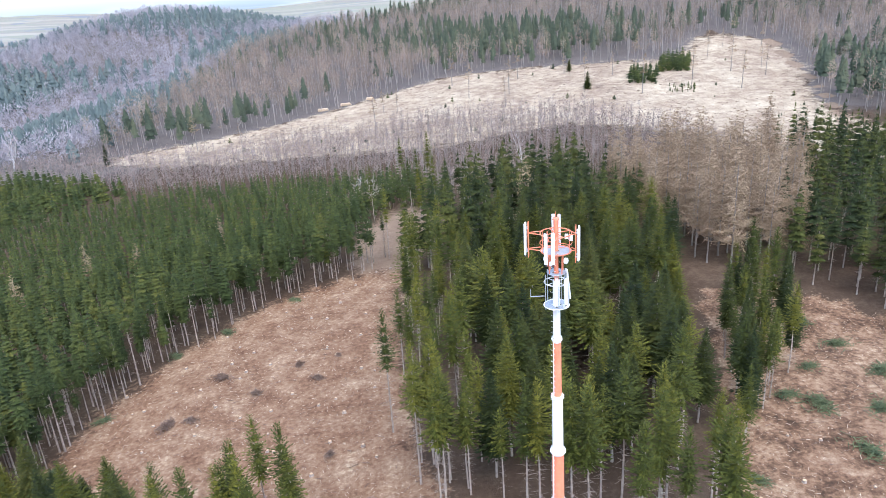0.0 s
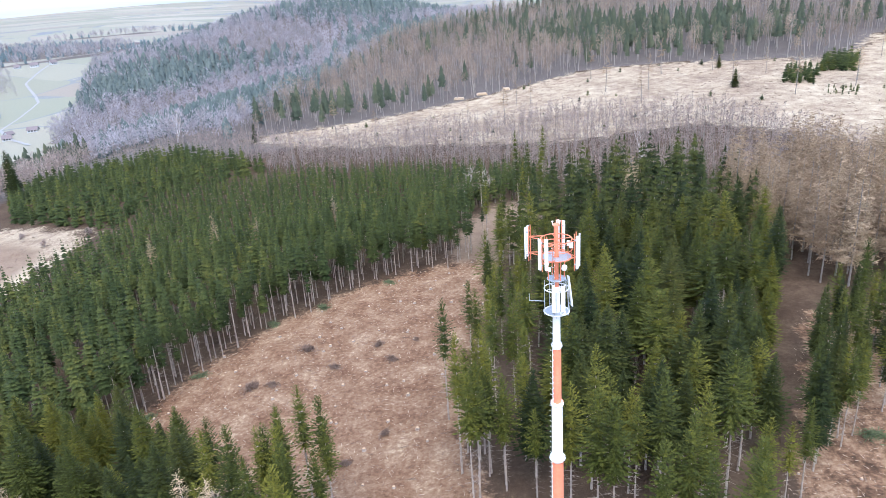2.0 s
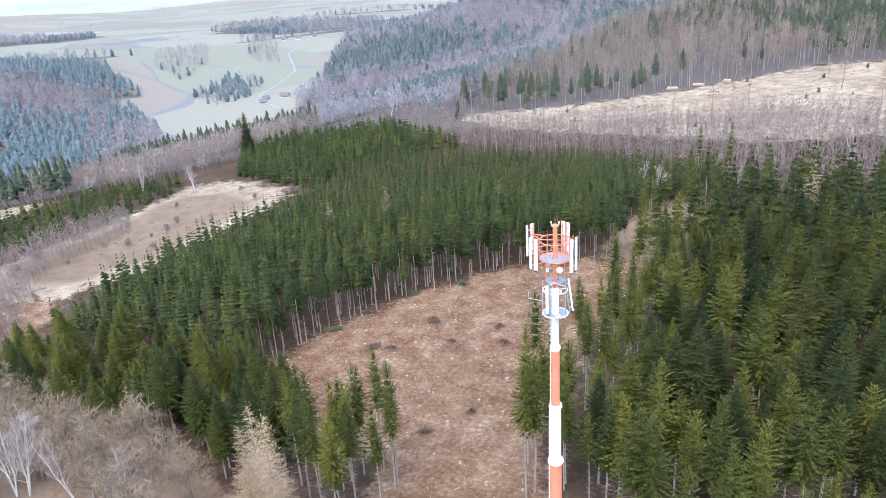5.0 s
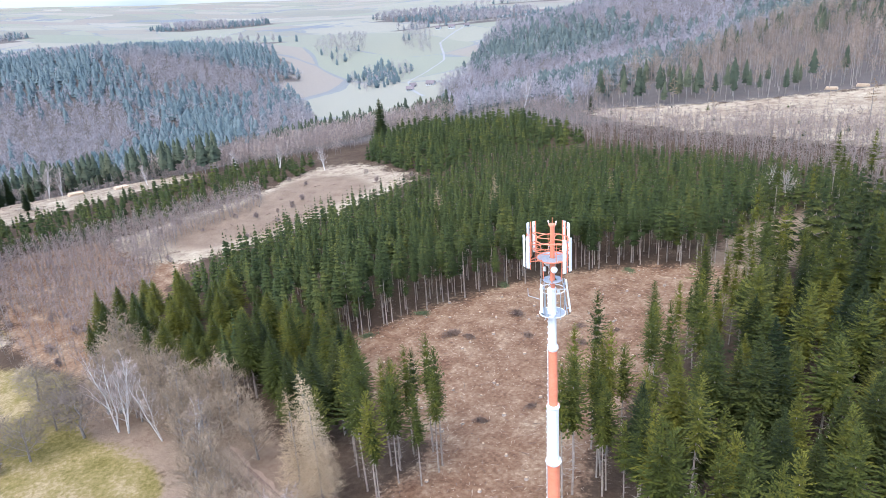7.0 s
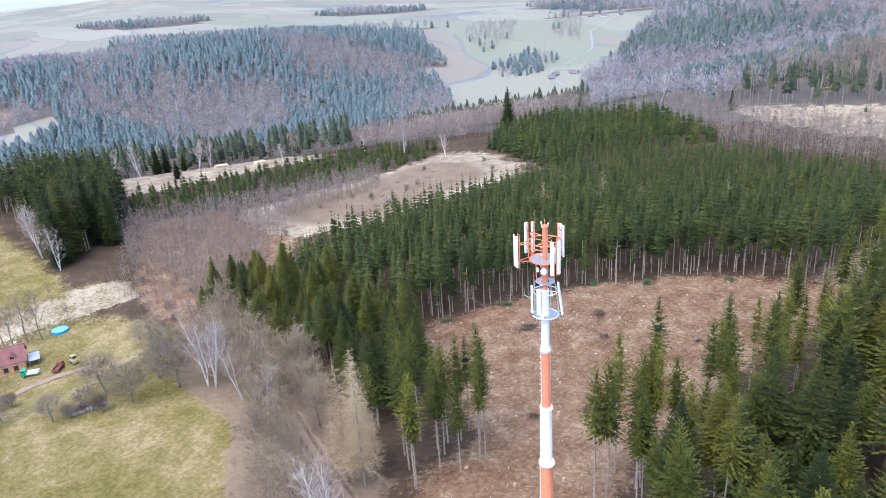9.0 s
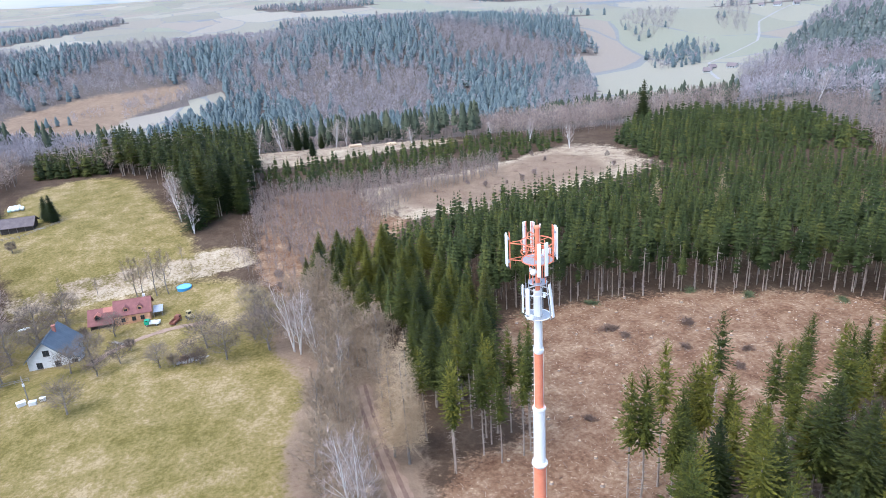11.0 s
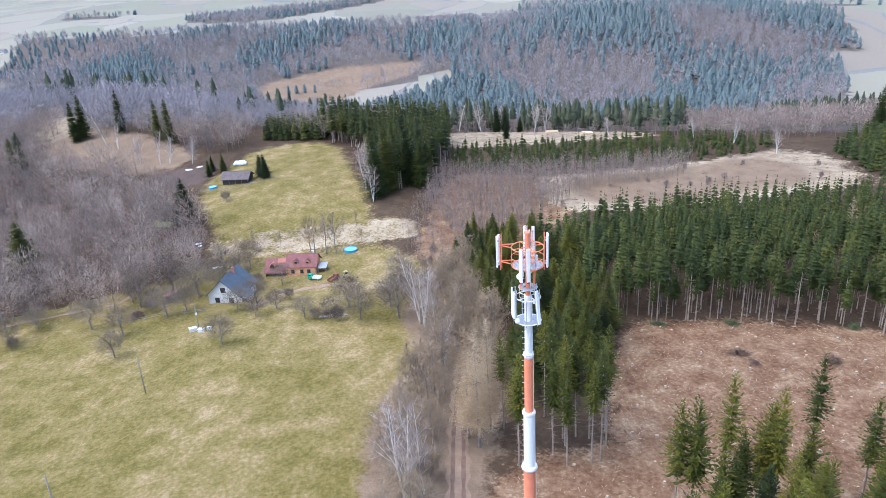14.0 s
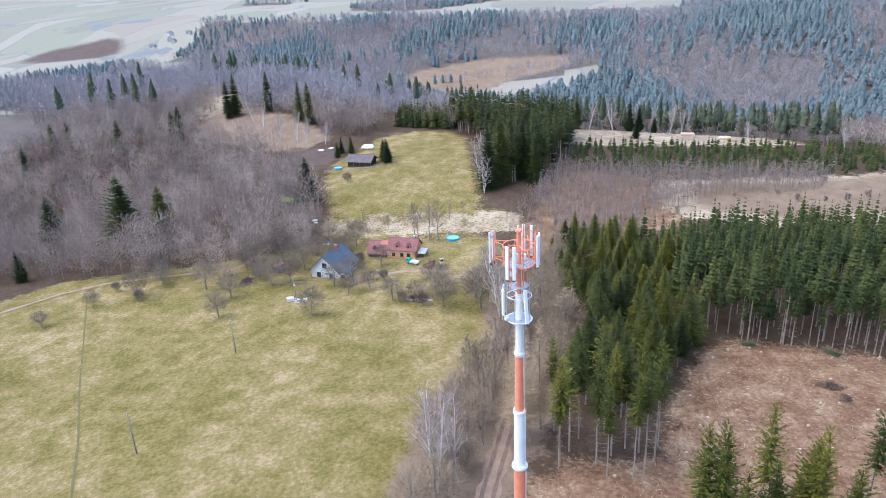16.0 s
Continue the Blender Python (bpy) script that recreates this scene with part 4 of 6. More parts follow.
for x, y, h in ((-76.8, -20.8, 7), (-90.2, 7.6, 6), (-75.5, 3.2, 8), (-80.8, 33.3, 9), (-80.1, 42, 11), (-84.1, 26.2, 6), (-84.2, -59.7, 5), (-70.5, -63.9, 5), (-91.5, -51.4, 8), (-99.9, -48.9, 7), (-96, 2, 7), (-94, 12, 6), (-112, -12, 11), (-116, -20, 12), (-108, -26, 10), (-98, -16, 9), (-90, -24, 8), (-124, -8, 11), (-131, -2, 9), (-96, -34, 9), (-104, -52, 9), (-118, -30, 11), (-100, 6, 8), (-101, -12, 8), (-114, 10, 7), (-113, -6, 9), (-86, 20, 6), (-90, 30, 9), (-88, 40, 8), (-94, 44, 9), (-104, 42, 9), (-120, -2, 8)):
    garden[dice.randrange(3)].put(x, y, h / 12, dice, 1.4)
for x, y, h in ((-133, 17, 14), (-135, 20, 15), (-137, 15, 13), (-134, 23, 14), (-143, 5, 6), (-147, -4, 6), (-150, 12, 6), (-146, 18, 7), (-149, 24, 6), (-142, -8, 6), (-152, 28, 6), (-141, 30, 5)):
    slim[dice.randrange(2)].put(x, y, h / 16, dice)
for m in bushy + slim + birch + garden:
    m.done()

def far_bare(seed, h=20, n=26, r=3.6, base=0.3, wide=(0.1, 0.25), stem=0.2, reach=0.3, lift=0.55):
    """A leafless tree seen from afar: a stem and a rounded crown of twigs."""
    rng = np.random.default_rng(seed)
    V, T = [], []
    tube(V, T, [np.array((0, 0, -0.3)), np.array((0.02 * h * rng.normal(), 0.02 * h * rng.normal(), h * 0.85))], [stem, stem * 0.2], 3)
    W, U = [], []
    twig_cloud(W, U, rng, h, n, r, base, wide, reach, lift)
    return (np.array(V), np.array(T)), (np.array(W), np.array(U))


# woods of leafless trees and mixed hillsides
WOOD_B = [far_bare(100 + k, 13, 460, 4.4, 0.10, (0.025, 0.058), 0.14, 0.27, 0.75) for k in range(6)]
THIN_B = [far_bare(110 + k, 8, 30, 1.15, 0.1, (0.04, 0.10), 0.07, 0.6) for k in range(5)]
SOUTH_WOOD = [(-103, -88), (-104, -60), (-110, -48), (-104, -30), (-112, -24), (-120, -14), (-140, -18), (-165, -26), (-196, -38), (-206, -70), (-242, -66), (-256, -30), (-280, -30), (-300, -85), (-266, -120), (-330, -140), (-300, -220), (-150, -190), (-100, -130)]
spots = scatter([SOUTH_WOOD], 5.8, 20, but=[OPEN_SLOPE_GRASS, PLOUGHED])
stand("bare_wood", "leafless grey-brown broadleaf wood below the cottages", "forest", spots, WOOD_B, (0.6, 1.4), 21, [M_GREY_BARK, M_WOOD_TWIG])
THICKET = [(-197, 58), (-194, 100), (-191, 152), (-174, 142), (-168, 108), (-150, 90), (-122, 74), (-126, 62), (-160, 50)]
stand("birch_thicket", "reddish-grey thicket of leafless saplings", "thicket", scatter([THICKET], 1.75, 22), THIN_B, (0.6, 1.15), 23, [M_GREY_BARK, M_THICKET])
BRUSH = [(-104, 54), (-112, 66), (-128, 80), (-134, 84), (-128, 66), (-160, 54), (-196, 60), (-150, 42), (-128, 44)]
stand("birch_thicket", "leafless brush beside the spruce plantation", "thicket", scatter([BRUSH], 2.6, 24), THIN_B, (0.5, 1.0), 25, [M_GREY_BARK, M_THICKET])
NORTH_THICKET = [(-112, 262), (-60, 260), (-12, 240), (6, 208), (44, 214), (72, 228), (104, 236), (92, 275), (62, 318), (30, 322), (0, 330), (-30, 318), (-60, 330), (-90, 312), (-118, 312), (-172, 326), (-230, 290), (-176, 302)]
stand("birch_thicket", "violet-grey thicket of leafless saplings below the hill", "thicket", scatter([NORTH_THICKET], 3.0, 26), THIN_B, (0.85, 1.5), 27, [M_GREY_BARK, M_THICKET])

FAR_S = [(conifer_trunk(13, 0.15, 120 + k, 3, rings=(0.5,)), far_spruce(12.0, 0.05, r, 5, 9, 121 + k, 0.75, (0.6, 0.85))) for k, r in enumerate((3.9, 3.4, 4.2, 3.6))]
NEAR_HILL = [(conifer_trunk(20, 0.2, 125 + k, 3, 8, 0.3, rings=(0.4, 0.8)), far_spruce(19, b, r, 9, 10, 126 + k, 0.8, (0.3, 0.6))) for k, (b, r) in enumerate(((0.32, 2.9), (0.42, 2.6), (0.22, 3.2), (0.36, 3.0)))]


FAR_B = [far_bare(130 + k, 13, 62, 3.9, 0.08, (0.12, 0.26), 0.16, 0.34, 0.7) for k in range(6)]


def clump(x, y, seed):
    return np.sin(x * 0.023 + seed + 1.6 * np.sin(y * 0.019 + seed)) + np.sin(y * 0.031 - seed + 1.3 * np.sin(x * 0.013))


def hillside(name, label, polys, step, seed, share, but=(), sizes=(0.8, 1.15), twigs=None, needles=None, bare=None, spruce=None, mixed=0.75, bark=None):
    """Mixed woodland: spruces in clumps among leafless trees, as two objects."""
    p = scatter(polys, step, seed, but=but)
    keep = ~far_field(p[:, 0], p[:, 1])
    p = p[keep]
    dark = clump(p[:, 0], p[:, 1], seed) + np.random.default_rng(seed).normal(size=len(p)) * mixed > share
    stand("hillside_spruces", "spruces " + label, "forest", p[dark], spruce or FAR_S, sizes, seed + 1, [bark or M_GREY_BARK, needles or M_HAZED_SPRUCE])
    stand("hillside_bare_trees", "leafless trees " + label, "forest", p[~dark], bare or FAR_B, sizes, seed + 2, [bark or M_GREY_BARK, twigs or M_HAZED_TWIG])


# tall larches and pines with long bare stems, and rounder broadleaf trees among them
HILL_B = [far_bare(140 + k, 23, 150, 3.0, 0.40, (0.09, 0.21), 0.26, 0.30, 0.15) for k in range(4)] + [far_bare(144 + k, 18, 140, 3.9, 0.12, (0.09, 0.19), 0.24, 0.34, 0.8) for k in range(2)]
RIM_B = [far_bare(240 + k, 15, 110, 4.4, 0.08, (0.10, 0.20), 0.17, 0.28, 0.75) for k in range(5)]
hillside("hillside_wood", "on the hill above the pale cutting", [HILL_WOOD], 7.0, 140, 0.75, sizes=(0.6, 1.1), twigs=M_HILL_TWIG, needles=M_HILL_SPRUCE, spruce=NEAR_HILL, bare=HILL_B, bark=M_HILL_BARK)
hillside("ridge_wood", "on the long ridge beyond the plantation", [RIDGE_WOOD], 7.0, 150, 0.55, but=[FIELD_MILL], sizes=(0.75, 1.35), twigs=M_HAZED_RIDGE_TWIG, needles=M_HAZED_RIDGE_SPRUCE)
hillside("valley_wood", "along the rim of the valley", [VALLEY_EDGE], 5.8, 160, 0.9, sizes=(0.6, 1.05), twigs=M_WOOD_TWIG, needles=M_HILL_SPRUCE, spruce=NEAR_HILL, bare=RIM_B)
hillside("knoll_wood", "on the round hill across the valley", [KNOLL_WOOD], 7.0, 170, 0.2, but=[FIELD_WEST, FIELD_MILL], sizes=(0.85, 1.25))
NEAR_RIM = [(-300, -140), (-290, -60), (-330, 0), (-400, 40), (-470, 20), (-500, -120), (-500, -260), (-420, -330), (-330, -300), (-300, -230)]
hillside("rim_wood", "on the plateau behind the cottages", [NEAR_RIM], 6.4, 182, 1.5, but=[FIELD_POND], sizes=(0.75, 1.25), twigs=M_HAZED_RIDGE_TWIG, needles=M_HILL_SPRUCE, spruce=NEAR_HILL, bare=RIM_B)
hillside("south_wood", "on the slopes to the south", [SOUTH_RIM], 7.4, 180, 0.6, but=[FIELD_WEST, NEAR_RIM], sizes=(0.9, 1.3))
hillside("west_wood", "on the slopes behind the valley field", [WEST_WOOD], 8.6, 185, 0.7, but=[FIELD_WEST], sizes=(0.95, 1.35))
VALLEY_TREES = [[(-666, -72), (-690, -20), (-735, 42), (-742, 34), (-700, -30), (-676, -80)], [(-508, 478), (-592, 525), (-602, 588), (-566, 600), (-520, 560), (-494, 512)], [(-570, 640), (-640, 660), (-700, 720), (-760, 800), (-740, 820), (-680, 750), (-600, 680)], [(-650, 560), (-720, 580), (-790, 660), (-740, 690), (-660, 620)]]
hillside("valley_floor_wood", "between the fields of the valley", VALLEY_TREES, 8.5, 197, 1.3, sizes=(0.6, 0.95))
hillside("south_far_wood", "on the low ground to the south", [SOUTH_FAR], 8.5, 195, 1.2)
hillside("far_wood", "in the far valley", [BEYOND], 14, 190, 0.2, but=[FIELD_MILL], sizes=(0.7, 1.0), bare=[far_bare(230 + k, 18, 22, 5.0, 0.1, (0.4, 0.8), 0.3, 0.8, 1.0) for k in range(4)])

# ---- things: helpers ----
def part(name, bm, material, parent, label="", smooth=False):
    """Links a bmesh or mesh as one object under a thing or a part."""
    if isinstance(bm, bmesh.types.BMesh):
        me = bpy.data.meshes.new(name)
        if smooth:
            for e in bm.edges:
                e.smooth = len(e.link_faces) == 2 and e.calc_face_angle(0) < 0.7
        bm.to_mesh(me)
        bm.free()
        me.materials.append(material)
        if smooth:
            me.polygons.foreach_set("use_smooth", [len(p.vertices) == 4 for p in me.polygons])
    else:
        me = bm
    ob = new(name, me)
    ob.parent = parent
    if label:
        tagged(ob, label)
    return ob


def box(bm, x0, x1, y0, y1, z0, z1, bevel=0.0, m=None):
    r = bmesh.ops.create_cube(bm, size=1.0)
    bmesh.ops.transform(bm, matrix=(m or Matrix.Identity(4)) @ Matrix.Translation(((x0 + x1) / 2, (y0 + y1) / 2, (z0 + z1) / 2)) @ Matrix.Diagonal((x1 - x0, y1 - y0, z1 - z0, 1)), verts=r["verts"])
    if bevel:
        es = list({e for v in r["verts"] for e in v.link_edges})
        bmesh.ops.bevel(bm, geom=es, offset=bevel, segments=2, affect="EDGES", profile=0.5)
    return bm


def rod(bm, a, b, r, seg=8, r2=None):
    """A round bar from a to b."""
    a, b = Vector(a), Vector(b)
    q = (b - a).to_track_quat("Z", "Y").to_matrix().to_4x4()
    bmesh.ops.create_cone(bm, cap_ends=True, segments=seg, radius1=r, radius2=r if r2 is None else r2, depth=(b - a).length, matrix=Matrix.Translation((a + b) / 2) @ q)
    return bm


def hoop(bm, c, radius, r, seg=36, sides=6, arc=(0.0, 360.0)):
    """A bent bar round a centre."""
    turn = arc[1] - arc[0]
    n = max(3, int(seg * abs(turn) / 360))
    closed = abs(turn) >= 359.9
    rings = []
    for i in range(n if closed else n + 1):
        a = radians(arc[0] + turn * i / n)
        o = Vector((math.cos(a), math.sin(a), 0))
        rings.append([bm.verts.new(Vector(c) + o * (radius + r * math.cos(2 * math.pi * k / sides)) + Vector((0, 0, r * math.sin(2 * math.pi * k / sides)))) for k in range(sides)])
    for i in range(len(rings) if closed else len(rings) - 1):
        p, q = rings[i], rings[(i + 1) % len(rings)]
        for k in range(sides):
            l = (k + 1) % sides
            bm.faces.new((p[k], q[k], q[l], p[l]))
    return bm


def prism(bm, outline, x0, x1, m=None):
    """A solid with a (y, z) outline drawn out along x."""
    a = [bm.verts.new((x0, y, z)) for y, z in outline]
    b = [bm.verts.new((x1, y, z)) for y, z in outline]
    n = len(outline)
    bm.faces.new(a)
    bm.faces.new(b[::-1])
    for i in range(n):
        bm.faces.new((a[i], b[i], b[(i + 1) % n], a[(i + 1) % n]))
    bmesh.ops.recalc_face_normals(bm, faces=bm.faces)
    if m is not None:
        bmesh.ops.transform(bm, matrix=m, verts=a + b)
    return bm


B = bmesh.new

# ---- the radio mast ----
MX, MY = 9.64, 56.56
FOOT = 2.02
mast = thing("radio_mast", "tall tubular radio mast in orange and white bands with antenna panels", "radio mast", (MX, MY, FOOT))
# lower end, length, radii below and above, orange or not
TUBES = [(0.05, 5.95, 0.86, 0.82, 1), (6.0, 6.0, 0.78, 0.74, 0), (12.0, 6.0, 0.68, 0.64, 0), (18.0, 6.0, 0.575, 0.56, 1), (24.0, 6.0, 0.51, 0.495, 0), (30.0, 6.0, 0.395, 0.38, 1), (36.0, 5.7, 0.325, 0.31, 0), (41.7, 5.6, 0.20, 0.19, 1)]
for z, l, r1, r2, orange in TUBES:
    bm = B()
    rod(bm, (0, 0, z), (0, 0, z + l), r1, 32, r2)
    part("mast_section", bm, M_ORANGE if orange else M_WHITE, mast, "orange painted tube" if orange else "white painted tube", True)
for z, r, orange in ((6.0, 0.98, 0), (12.0, 0.88, 0), (18.0, 0.80, 0), (24.0, 0.76, 0), (30.0, 0.62, 1), (36.0, 0.49, 0)):
    bm = B()
    rod(bm, (0, 0, z - 0.10), (0, 0, z - 0.015), r, 32, r * 0.98)
    rod(bm, (0, 0, z + 0.015), (0, 0, z + 0.11), r * 0.98, 32, r * 0.96)
    rod(bm, (0, 0, z - 0.42), (0, 0, z - 0.10), r * 0.72, 32, r * 0.93)
    fl = part("flange", bm, M_WHITE, mast, "white bolted ring joint", True)
    bm = B()
    rod(bm, (0, 0, 0.11), (0, 0, 0.18), 0.03, 6)
    bolt = part("bolt", bm, M_ORANGE if orange else M_ZINC, fl)
    bolt.location = (r * 0.9, 0, z)
    for k in range(1, 20):
        a = 2 * math.pi * k / 20
        part("bolt", bolt.data, None, fl).location = (r * 0.9 * math.cos(a), r * 0.9 * math.sin(a), z)
bm = B()
box(bm, -1.6, 1.6, -1.6, 1.6, -0.6, 0.06, 0.08)
M_CONCRETE = plain("concrete", (0.30, 0.29, 0.27), (0.46, 0.45, 0.42), 0.9, scale=2)
part("foundation", bm, M_CONCRETE, mast)
# climbing pegs on two sides of one face, and the safety rail between them
PEG_TURN = radians(215)
pd = Vector((math.cos(PEG_TURN), math.sin(PEG_TURN), 0))
ps = Vector((-pd.y, pd.x, 0))


def radius_at(z):
    for z0, l, r1, r2, o in TUBES:
        if z0 <= z < z0 + l:
            return r1 + (r2 - r1) * (z - z0) / l
    return 0.2


bm = B()
rod(bm, (0, 0, 0), (0.26, 0, 0), 0.016, 5)
box(bm, 0.25, 0.275, -0.016, 0.016, -0.005, 0.06)
peg = bpy.data.meshes.new("step_peg")
bm.to_mesh(peg)
bm.free()
peg.materials.append(M_WHITE)
for i in range(150):
    z = 3.0 + 0.285 * i
    if z > 46.4:
        break
    sg = 1 if i % 2 else -1
    o = part("step_peg", peg, M_WHITE, mast)
    r = radius_at(z)
    way = (pd * 0.45 + ps * sg).normalized()
    o.matrix_parent_inverse = Matrix.Identity(4)
    o.matrix_basis = Matrix.Translation(pd * (r + 0.03) + Vector((0, 0, z))) @ Matrix.Rotation(math.atan2(way.y, way.x), 4, "Z")
bm = B()
for z0, l, r1, r2, o in TUBES[:7]:
    rod(bm, pd * (r1 + 0.06) + Vector((0, 0, z0)), pd * (r2 + 0.06) + Vector((0, 0, z0 + l)), 0.035, 6)
part("climbing_rail", bm, M_WHITE, mast, "white safety rail")
# feeder cables down the far face
for k in range(5):
    a = radians(70 + 7 * k)
    V, T = [], []
    ways = [q for z0, l, r1, r2, o in TUBES for q in ((z0, r1), (z0 + l - 0.02, r2))]
    tube(V, T, [np.array((math.cos(a) * (r + 0.03), math.sin(a) * (r + 0.03), z)) for z, r in ways], [0.02] * len(ways), 5)
    part("feeder_cable", mesh_from("feeder_cable", np.array(V), T, [M_WHITE]), M_WHITE, mast)


def platform(z, radius, rim, turn, material, rim_material, label, gap=0.0, bars=26):
    """A round walkway: a rim on four arms with a grating of steel bars."""
    bm = B()
    hoop(bm, (0, 0, z), radius, rim)
    for k in range(4):
        a = turn + math.pi / 4 + k * math.pi / 2
        rod(bm, (0.15 * math.cos(a), 0.15 * math.sin(a), z - 0.05), (radius * math.cos(a), radius * math.sin(a), z - 0.05), rim * 0.8, 6)
    p = part("platform", bm, rim_material, mast, label, True)
    for k in range(bars):
        y = -radius + (k + 0.5) * 2 * radius / bars
        w = math.sqrt(max(0.0, radius * radius - y * y))
        for x0, x1 in ((-w, -gap * 1.1), (gap * 1.1, w)) if abs(y) < gap else ((-w, w),):
            bm = B()
            box(bm, x0, x1, y - 0.032, y + 0.032, z - 0.03, z)
            bmesh.ops.rotate(bm, cent=(0, 0, 0), matrix=Matrix.Rotation(turn, 3, "Z"), verts=bm.verts)
            part("grating_bar", bm, material, p)
    return p


platform(39.35, 1.10, 0.05, 0.4, M_ZINC, M_WHITE, "round grey grating walkway", 0.33)
platform(42.45, 0.78, 0.04, 0.9, M_ZINC, M_ZINC, "small grey grating walkway", 0.3)
platform(44.45, 1.30, 0.05, 0.2, M_ZINC, M_ORANGE, "round walkway with an orange rim", 0.22)
# guard rings and the bars that hold them
for z, r, rr, mat, turn, lab in ((46.05, 1.33, 0.045, M_ORANGE, 0.3, "orange ring rail"), (45.2, 1.36, 0.028, M_ORANGE, 0.9, "thin orange ring rail"), (41.55, 1.05, 0.045, M_WHITE, 0.6, "white ring rail")):
    bm = B()
    hoop(bm, (0, 0, z), r, rr)
    for k in range(4):
        a = turn + k * math.pi / 2
        rod(bm, (0.15 * math.cos(a), 0.15 * math.sin(a), z), (r * math.cos(a), r * math.sin(a), z), rr * 0.85, 6)
    part("ring_rail", bm, mat, mast, lab, True)
for k in range(6):
    a = radians(20 + 60 * k)
    bm = B()
    rod(bm, (1.3 * math.cos(a), 1.3 * math.sin(a), 44.45), (1.33 * math.cos(a), 1.33 * math.sin(a), 46.05), 0.022, 6)
    part("upright", bm, M_ORANGE, mast)
for k in range(4):
    a = radians(30 + 90 * k)
    bm = B()
    rod(bm, (0.75 * math.cos(a), 0.75 * math.sin(a), 42.45), (0.8 * math.cos(a), 0.8 * math.sin(a), 44.4), 0.05, 8)
    part("upright", bm, M_ORANGE, mast)
for k in range(5):
    a = radians(55 + 72 * k)
    bm = B()
    rod(bm, (1.06 * math.cos(a), 1.06 * math.sin(a), 39.1), (1.06 * math.cos(a), 1.06 * math.sin(a), 42.4 if k < 3 else 41.6), 0.035, 6)
    part("upright", bm, M_ZINC, mast)


def panel(x, y, z0, z1, turn, lean=0.0, pole=True, orange=True, w=0.30, d=0.14):
    """A white antenna panel on its pole, facing outwards."""
    m = Matrix.Translation((x, y, z0)) @ Matrix.Rotation(turn, 4, "Z") @ Matrix.Rotation(lean, 4, "Y")
    bm = B()
    box(bm, -d / 2, d / 2, -w / 2, w / 2, 0, z1 - z0, 0.045)
    bmesh.ops.transform(bm, matrix=m, verts=bm.verts)
    p = part("antenna_panel", bm, M_PANEL, mast, "long white antenna panel")
    for z in (0.35, (z1 - z0) - 0.4):
        bm = B()
        box(bm, -0.26, -0.05, -0.07, 0.07, z - 0.05, z + 0.05)
        bmesh.ops.transform(bm, matrix=m, verts=bm.verts)
        part("bracket", bm, M_ZINC, p)
    for k in (-0.07, 0.0, 0.07):
        V, T = [], []
        tube(V, T, [np.array((0, k, 0.02)), np.array((-0.04, k, -0.16)), np.array((-0.25, k * 0.6, -0.22))], [0.018] * 3, 5)
        part("cable_tail", mesh_from("cable_tail", np.array([m @ Vector(v) for v in V]), T, [M_CABLE]), M_CABLE, p)
    if pole:
        bm = B()
        rod(bm, (-0.28, 0, -0.25), (-0.28, 0, z1 - z0 + 0.12), 0.04, 8)
        bmesh.ops.transform(bm, matrix=m, verts=bm.verts)
        part("pole", bm, M_ORANGE if orange else M_ZINC, p)
    return p


def outrigger(x, y, za, zb, r0):
    """Two pairs of bars that carry a pole away from the rings."""
    d = Vector((x, y, 0))
    s = Vector((-y, x, 0)).normalized() * 0.45
    for z in (za, zb):
        bm = B()
        e = d - d.normalized() * 0.25 + Vector((0, 0, z))
        for g in (-1, 1):
            rod(bm, d.normalized() * r0 + s * g + Vector((0, 0, z)), e + s * g * 0.15, 0.045, 6)
        part("outrigger_arm", bm, M_ORANGE, mast, smooth=True)


for x, y, z0, z1, side in ((-2.55, 0.55, 44.15, 46.95, 0.34), (-0.95, -2.35, 44.15, 46.9, 0.30), (1.85, -0.55, 43.75, 46.65, 0.30), (0.3, 1.6, 44.4, 47.2, 0.24)):
    a = math.atan2(y, x)
    s = Vector((-math.sin(a), math.cos(a), 0)) * side
    panel(x + s.x, y + s.y, z0, z1, a + 0.28)
    panel(x - s.x, y - s.y, z0 - 0.05, z1 - 0.05, a - 0.28)
    outrigger(x, y, 44.6, 46.05, 1.28)
panel(1.3, 0.75, 39.5, 42.5, math.atan2(0.75, 1.3), -0.13, True, False, 0.32)
panel(0.62, -1.3, 39.9, 42.3, math.atan2(-1.3, 0.62), 0.0, True, False, 0.36, 0.16)
panel(-0.2, -1.32, 39.8, 42.4, math.atan2(-1.3, -0.4), 0.0, True, False, 0.26, 0.14)
for x, y, z, r, turn in ((0.62, -0.72, 43.75, 0.27, -0.6), (0.55, -0.95, 39.65, 0.24, -0.9), (-0.75, 0.35, 43.6, 0.22, 2.5)):
    bm = B()
    w = Vector((math.cos(turn), math.sin(turn), 0))
    rod(bm, Vector((x, y, z)), Vector((x, y, z)) + w * 0.2, r, 24)
    rod(bm, Vector((x, y, z)) + w * 0.2, Vector((x, y, z)) + w * 0.27, r * 0.97, 24, r * 0.6)
    part("dish", bm, M_PANEL, mast, "round white microwave dish", True)
for x, y, z, s in ((1.25, -0.1, 45.3, 0.4), (1.0, 0.55, 45.25, 0.34), (-0.55, -0.35, 43.2, 0.3), (0.3, 0.45, 41.0, 0.28), (-0.6, 0.2, 43.9, 0.3)):
    bm = B()
    box(bm, x - s * 0.4, x + s * 0.4, y - s * 0.3, y + s * 0.3, z, z + s * 1.3, 0.03)
    part("radio_unit", bm, M_PANEL, mast, "small white radio box")
bm = B()
